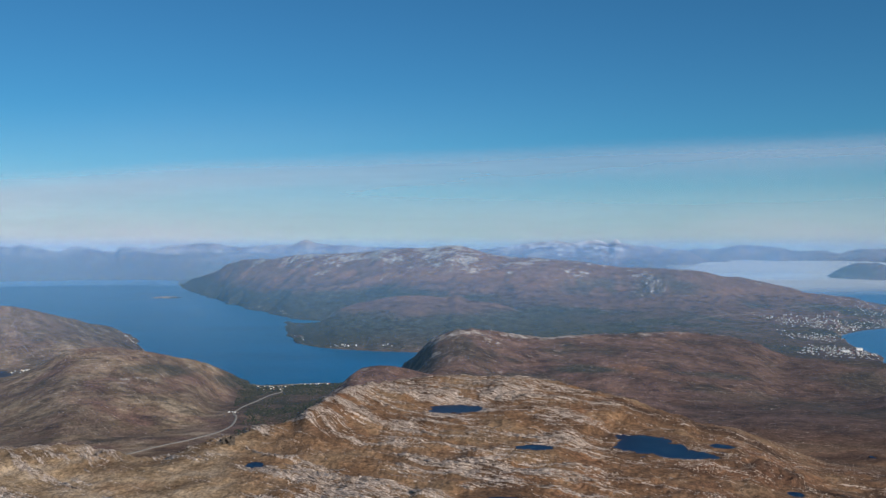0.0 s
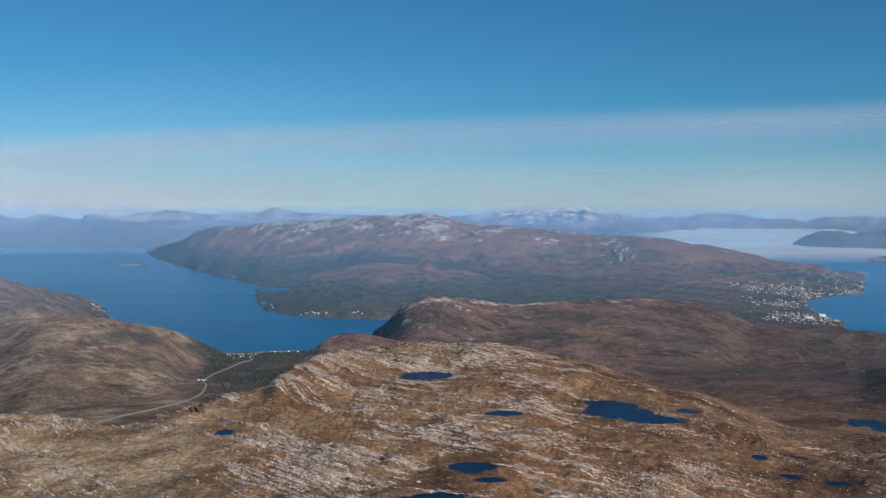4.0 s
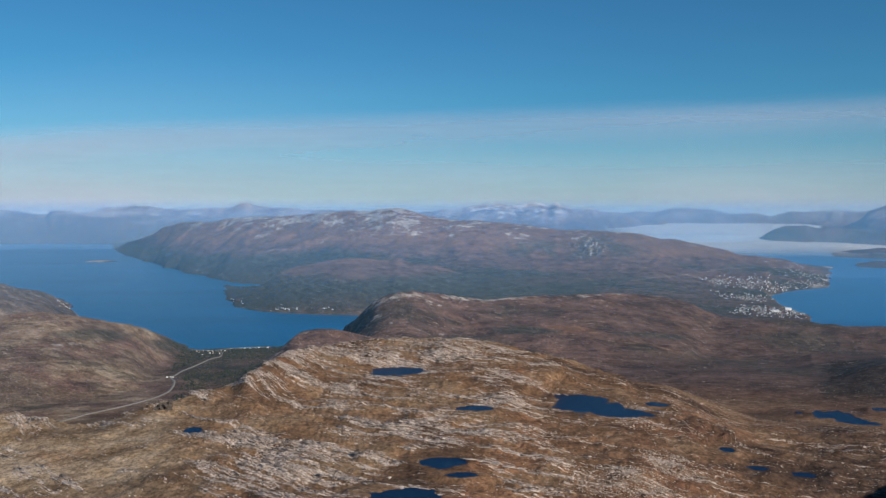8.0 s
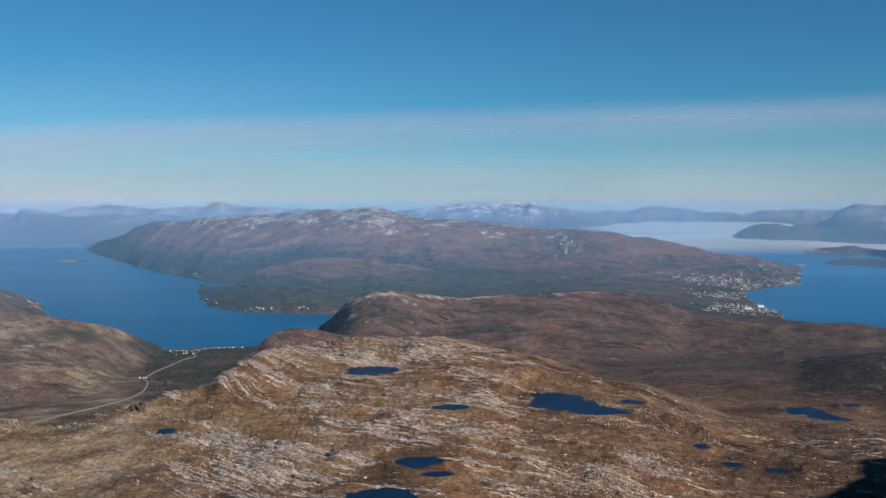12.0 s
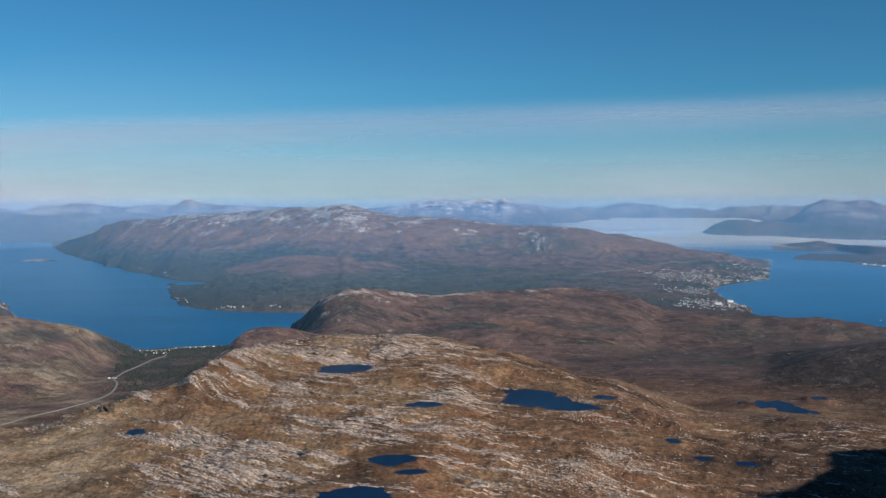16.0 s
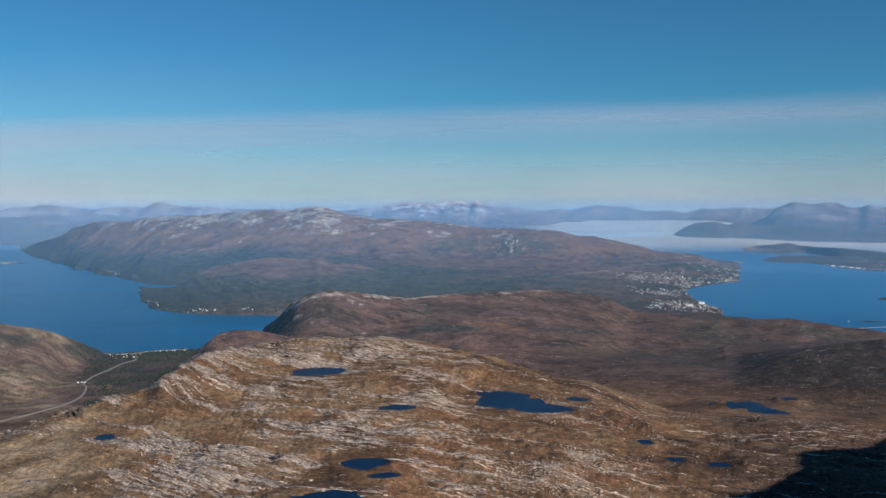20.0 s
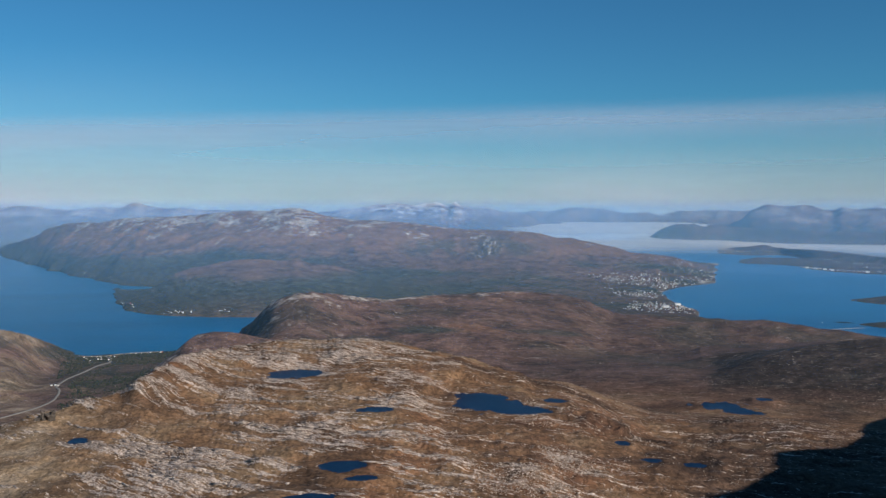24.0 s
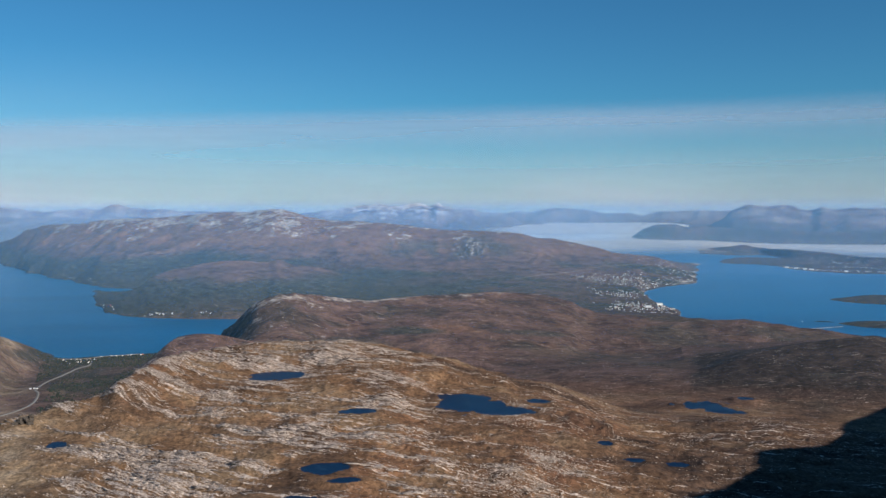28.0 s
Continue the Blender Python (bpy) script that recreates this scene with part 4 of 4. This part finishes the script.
tagged(new("far_houses", far_town), "crowded far rows of pale wooden town houses", "houses", kind="stuff")

hall = shed("white", "pale")
for k, (az, d) in enumerate(((33.2, 2125), (33.7, 2095), (34.2, 2070), (34.6, 2050), (36.5, 2010), (25.6, 1205), (24.9, 1168))):
    p = polar(az, d)
    m = pose(p.x, p.y, max(at_ground(az, d), 0.2) + 0.2, 0, 0, -az + rng.uniform(-12, 12))
    h = hall if k == 0 else copy_thing(hall, m)
    h.matrix_basis = m
    tagged(h, "long white flat-roofed hall near the water", "warehouse", "halls by the shore")


# ---- loose rock, woods, boats ----
def island_material(name, stops, rough=0.95):
    """One colour for each stone or clump, with grain on top."""
    m, n, l, b = material(name)
    co = n.new("ShaderNodeTexCoord").outputs["Object"]
    base = ramp(n, l, n.new("ShaderNodeNewGeometry").outputs["Random Per Island"], stops)
    grain = ramp(n, l, noise_node(n, l, 3.0, 6, 0.7, co), [(0.4, (0.7, 0.7, 0.7)), (0.6, (1.15, 1.15, 1.15))])
    mul = n.new("ShaderNodeMix")
    mul.data_type, mul.blend_type = "RGBA", "MULTIPLY"
    mul.inputs[0].default_value = 1.0
    l.new(base, mul.inputs[6])
    l.new(grain, mul.inputs[7])
    l.new(mul.outputs[2], b.inputs["Base Color"])
    b.inputs["Roughness"].default_value = rough
    b.inputs["Specular IOR Level"].default_value = 0.2
    return m


STONE = island_material("pale lichen-grey rock", [(0.0, (0.17, 0.125, 0.098)), (0.5, (0.36, 0.288, 0.24)), (1.0, (0.60, 0.50, 0.43))])
DARK_STONE = island_material("dark weathered crag", [(0.0, (0.045, 0.038, 0.034)), (0.6, (0.12, 0.10, 0.085)), (1.0, (0.26, 0.21, 0.18))])
# near-black colour for the lumps that put shade on the dark hill
SHADE_LUMP = island_material("dark shade lumps", [(0.0, (0.020, 0.016, 0.015)), (1.0, (0.055, 0.041, 0.036))])
LEAF = island_material("autumn birch wood", [(0.0, (0.018, 0.028, 0.023)), (0.6, (0.036, 0.048, 0.036)), (0.9, (0.062, 0.060, 0.042)), (1.0, (0.085, 0.068, 0.045))])


def ico():
    bm = bmesh.new()
    bmesh.ops.create_icosphere(bm, subdivisions=1, radius=1.0)
    v = np.array([p.co for p in bm.verts])
    f = np.array([[q.index for q in p.verts] for p in bm.faces])
    bm.free()
    return v, f


def scattered(name, xyz, sizes, mat, rs, label, category, squash, long=1.0, along=None, spread=0.15):
    """Many small jittered lumps joined into one mesh."""
    v, f = ico()
    k, n = len(xyz), len(v)
    lump = v[None] * (1 + rs.uniform(-0.32, 0.32, (k, n, 1))) * sizes[:, None, None] * np.stack([long * rs.uniform(0.8, 1.5, k), rs.uniform(0.7, 1.1, k), squash * rs.uniform(0.7, 1.2, k)], -1)[:, None]
    t = rs.uniform(0, 6.28, k) if along is None else rs.normal(along, spread, k)
    c, s_ = np.cos(t)[:, None], np.sin(t)[:, None]
    lump = np.stack([lump[..., 0] * c - lump[..., 1] * s_, lump[..., 0] * s_ + lump[..., 1] * c, lump[..., 2]], -1) + xyz[:, None]
    faces = (f[None] + (np.arange(k) * n)[:, None, None]).reshape(-1, 3).astype(np.int32)
    me = bpy.data.meshes.new(name)
    me.vertices.add(k * n)
    me.vertices.foreach_set("co", lump.reshape(-1).astype(np.float32))
    me.loops.add(faces.size)
    me.loops.foreach_set("vertex_index", faces.reshape(-1))
    me.polygons.add(len(faces))
    me.polygons.foreach_set("loop_start", np.arange(0, faces.size, 3, dtype=np.int32))
    me.update(calc_edges=True)
    me.materials.append(mat)
    return tagged(new(name, me), label, category, kind="stuff")


def strewn(rs, count, a0, a1, d0_, d1_, chance):
    az = np.radians(rs.uniform(a0, a1, count))
    d = np.sqrt(rs.uniform(d0_ ** 2, d1_ ** 2, count))
    x, y = d * np.sin(az), d * np.cos(az)
    keep = rs.uniform(0, 1, count) < chance(x, y)
    return x[keep], y[keep]


rs = np.random.RandomState(21)
wet = lambda x, y: np.min([np.hypot((np.degrees(np.arctan2(x, y)) - b) * radians(1) * r / ra, (np.hypot(x, y) - r) / rd) for b, r, ra, rd, _ in PONDS], axis=0) > 1.15
sx, sy = strewn(rs, 140000, -29, 41, 190, 450, lambda x, y: (0.05 + 0.75 * smooth(8, 16, np.degrees(np.arctan2(x, y))) * smooth(340, 300, np.hypot(x, y)) * smooth(-0.05, 0.3, fbm(x, y, 22, 4, 0.6, 88.0)) * smooth(28, 25, np.degrees(np.arctan2(x, y))) + 0.5 * rockiness(x, y) ** 1.5) * wet(x, y))
size = np.clip(rs.lognormal(-1.95, 0.4, len(sx)), 0.08, 0.4)
scattered("scree", np.stack([sx, sy, height(sx[None], sy[None])[0] + size * 0.15], -1), size, STONE, rs, "countless pale loose stones on the brown hillside", "stones", 0.6)

qx, qy = strewn(rs, 60000, 11, 28, 225, 345, lambda x, y: smooth(11, 16, np.degrees(np.arctan2(x, y))) * smooth(28, 25.5, np.degrees(np.arctan2(x, y))) * smooth(345, 310, np.hypot(x, y)) * smooth(-0.12, 0.3, fbm(x, y, 22, 4, 0.6, 88.0)) * wet(x, y))
size = np.clip(rs.lognormal(-2.0, 0.4, len(qx)), 0.08, 0.4)
scattered("gravel", np.stack([qx, qy, height(qx[None], qy[None])[0] + size * 0.1], -1), size, STONE, rs, "pale frost-shattered gravel in broad patches", "stones", 0.6)

lx_, ly_ = strewn(rs, 150000, -29, 41, 190, 450, lambda x, y: 0.8 * smooth(16, 4, np.degrees(np.arctan2(x, y))) ** 0.5 * smooth(0.35, 0.8, rockiness(x, y)) * smooth(-0.05, 0.3, strata(x, y)) * wet(x, y))
size = np.clip(rs.lognormal(-1.5, 0.4, len(lx_)), 0.09, 0.5)
scattered("rock_slabs", np.stack([lx_, ly_, height(lx_[None], ly_[None])[0] - size * 0.02], -1), size, STONE, rs, "long pale ledges of bare rock along the hillside", "rock", 0.24, 4.2, -np.arctan(strike(lx_)))
fx_, fy_ = strewn(rs, 24000, -27, 41, 450, 900, lambda x, y: smooth(0.0, 0.5, fbm(x, y, 38, 4, 0.6, 70.0) + (height(x[None], y[None])[0] - 45) / 60) * 0.7)
size = np.clip(rs.lognormal(-1.45, 0.35, len(fx_)), 0.12, 0.5)
fz_ = height(fx_[None], fy_[None])[0]
scattered("moor_stones", np.stack([fx_, fy_, fz_ + size * 0.1], -1)[fz_ > 0.5], size[fz_ > 0.5], STONE, rs, "pale stones strewn over the brown moor", "stones", 0.5, 1.5)

bx, by = strewn(rs, 9000, -27, 39, 200, 440, lambda x, y: 0.06 * rockiness(x, y) * wet(x, y))
bx, by = bx[:260], by[:260]
bz = height(bx[None], by[None])[0]
shapes = []
for k in range(6):
    bm = bmesh.new()
    bmesh.ops.create_icosphere(bm, subdivisions=2, radius=1.0)
    for v in bm.verts:
        q = v.co * 1.0
        v.co = q * (1 + 0.35 * noise.noise(q * 1.3 + Vector((k * 7, 0, 0))) + 0.12 * noise.noise(q * 4 + Vector((0, k * 5, 0))))
        v.co.z *= 0.5
    shapes.append(mesh_of("boulder", bm, STONE))
for k, (x, y, z) in enumerate(zip(bx, by, bz)):
    b = new("boulder", shapes[k % 6])
    r = float(rs.uniform(0.24, 0.55))
    b.matrix_basis = pose(x, y, z + 0.1 * r, rs.uniform(-8, 8), rs.uniform(-8, 8), rs.uniform(0, 360))
    b.scale = (r * rs.uniform(0.9, 1.5), r, r)
    tagged(b, "large pale grey boulder on the stony hillside" if r > 0.42 else "pale grey boulder among heather and stones", "boulder", "boulders on the hill")

cut = np.random.RandomState(4)
crag = new("crag")
cp = polar(-14.05, 318)
crag.matrix_basis = pose(cp.x, cp.y, at_ground(-14.05, 318) - 0.2)
crag.scale = (1.1, 1.1, 1.0)
for k in range(18):
    bm = bmesh.new()
    bmesh.ops.create_cube(bm, size=2.0)
    bmesh.ops.subdivide_edges(bm, edges=bm.edges[:], cuts=3, use_grid_fill=True)
    for v in bm.verts:
        q = v.co * 1.0
        v.co = q * (0.85 + 0.5 * noise.noise(q * 0.8 + Vector((k * 3, 1, 0)))) + 0.5 * noise.noise_vector(q * 1.6 + Vector((k, 0, 0)))
    up = k / 17
    block = part("rock", bm, DARK_STONE, crag)
    block.matrix_basis = pose(-3.2 + 5.4 * up + cut.uniform(-0.9, 0.9), cut.uniform(-2.2, 1.2), -1.5 + 3.4 * up + cut.uniform(-0.5, 0.4), cut.uniform(-25, 25), cut.uniform(-30, 10), cut.uniform(0, 90))
    block.scale = (cut.uniform(0.5, 1.0), cut.uniform(0.6, 1.1), cut.uniform(0.7, 1.3))
tagged(crag, "dark broken crag on the edge of the pale hill", "crag")


def wood(name, count, a0, a1, d0_, d1_, chance, mean, label, mat=None):
    x, y = strewn(rs, count, a0, a1, d0_, d1_, chance)
    z = height(x[None], y[None])[0]
    ok = z > 0.6
    x, y, z = x[ok], y[ok], z[ok]
    sz = np.clip(rs.lognormal(math.log(mean), 0.3, len(x)), mean * 0.4, mean * 2)
    scattered(name, np.stack([x, y, z + sz * 0.5], -1), sz, mat or LEAF, rs, label, "wood", 1.15)


road_pts = np.array([polar(r[0] + (q[0] - r[0]) * u, r[1] + (q[1] - r[1]) * u)[:2] for r, q in zip(ROAD, ROAD[1:]) for u in np.linspace(0, 1, 12)])
off_road = lambda x, y: np.min(np.hypot(x[:, None] - road_pts[:, 0], y[:, None] - road_pts[:, 1]), axis=1) > 7
clump = lambda size, lo, hi, sh: (lambda x, y: smooth(lo, hi, fbm(x, y, size, 5, 0.65, sh)))
wood("valley_wood", 9000, -13.5, -3, 540, 850, lambda x, y: clump(40, -0.25, 0.25, 50.0)(x, y) * smooth(24, 12, height(x[None], y[None])[0]) * off_road(x, y), 0.42, "dark birch wood on the valley floor")
wood("shore_wood", 20000, -10, 27, 1100, 1750, lambda x, y: clump(110, -0.15, 0.35, 52.0)(x, y) * smooth(48, 26, height(x[None], y[None])[0]) * (1 - 0.75 * smooth(5, 12, np.degrees(np.arctan2(x, y)))), 0.7, "dark green birch wood on the lower slopes")
# dark lumps added to work more shade into the hill's colour
wood("hill_scrub", 16000, 28, 41, 520, 650, lambda x, y: clump(40, -0.1, 0.3, 54.0)(x, y) * 0.8, 0.17, "dark low lumps that deepen the hill's shade", SHADE_LUMP)


HULL, DECK = simple("white boat hull", (0.8, 0.8, 0.8), 0.4), simple("grey cabin", (0.5, 0.52, 0.55), 0.4)


def boat(az, d, turn, size):
    b = new("boat")
    bm = bmesh.new()
    ring = [(-1.6, -0.55), (0.6, -0.6), (1.9, 0.0), (0.6, 0.6), (-1.6, 0.55)]
    low, top = [bm.verts.new((x * 0.85, y * 0.6, -0.25)) for x, y in ring], [bm.verts.new((x, y, 0.45)) for x, y in ring]
    for k in range(5):
        bm.faces.new((low[k], low[(k + 1) % 5], top[(k + 1) % 5], top[k]))
    bm.faces.new(low[::-1])
    bm.faces.new(top)
    part("hull", bm, HULL, b)
    bm = bmesh.new()
    box(bm, -0.9, 0.4, -0.38, 0.38, 0.45, 1.15)
    part("cabin", bm, DECK, b)
    p = polar(az, d)
    b.matrix_basis = pose(p.x, p.y, 0.0, 0, 0, turn)
    b.scale = (size, size, size)
    return tagged(b, "small white motor boat on open water", "boat", "boats on the fjord")


boat(-16.86, 1658, 30, 0.8)
boat(-16.5, 1668, 40, 0.6)
boat(34.05, 1098, 80, 1.0)

CONCRETE = simple("pale concrete", (0.45, 0.44, 0.42), 0.85)
causeway = new("causeway")
p0, p1 = polar(34.57, 1035, 0), polar(36.3, 1066, 0)
run = (p1 - p0).length
causeway.matrix_basis = Matrix.Translation(p0) @ Matrix.Rotation(math.atan2(p1.y - p0.y, p1.x - p0.x), 4, "Z")
bm = bmesh.new()
box(bm, 0, run, -0.5, 0.5, 0.55, 0.8)
part("deck", bm, CONCRETE, causeway)
for k in range(9):
    bm = bmesh.new()
    box(bm, run * (k + 0.5) / 9 - 0.25, run * (k + 0.5) / 9 + 0.25, -0.35, 0.35, -1.5, 0.55)
    part("pier", bm, CONCRETE, causeway)
tagged(causeway, "low pale concrete causeway on short piers", "causeway")
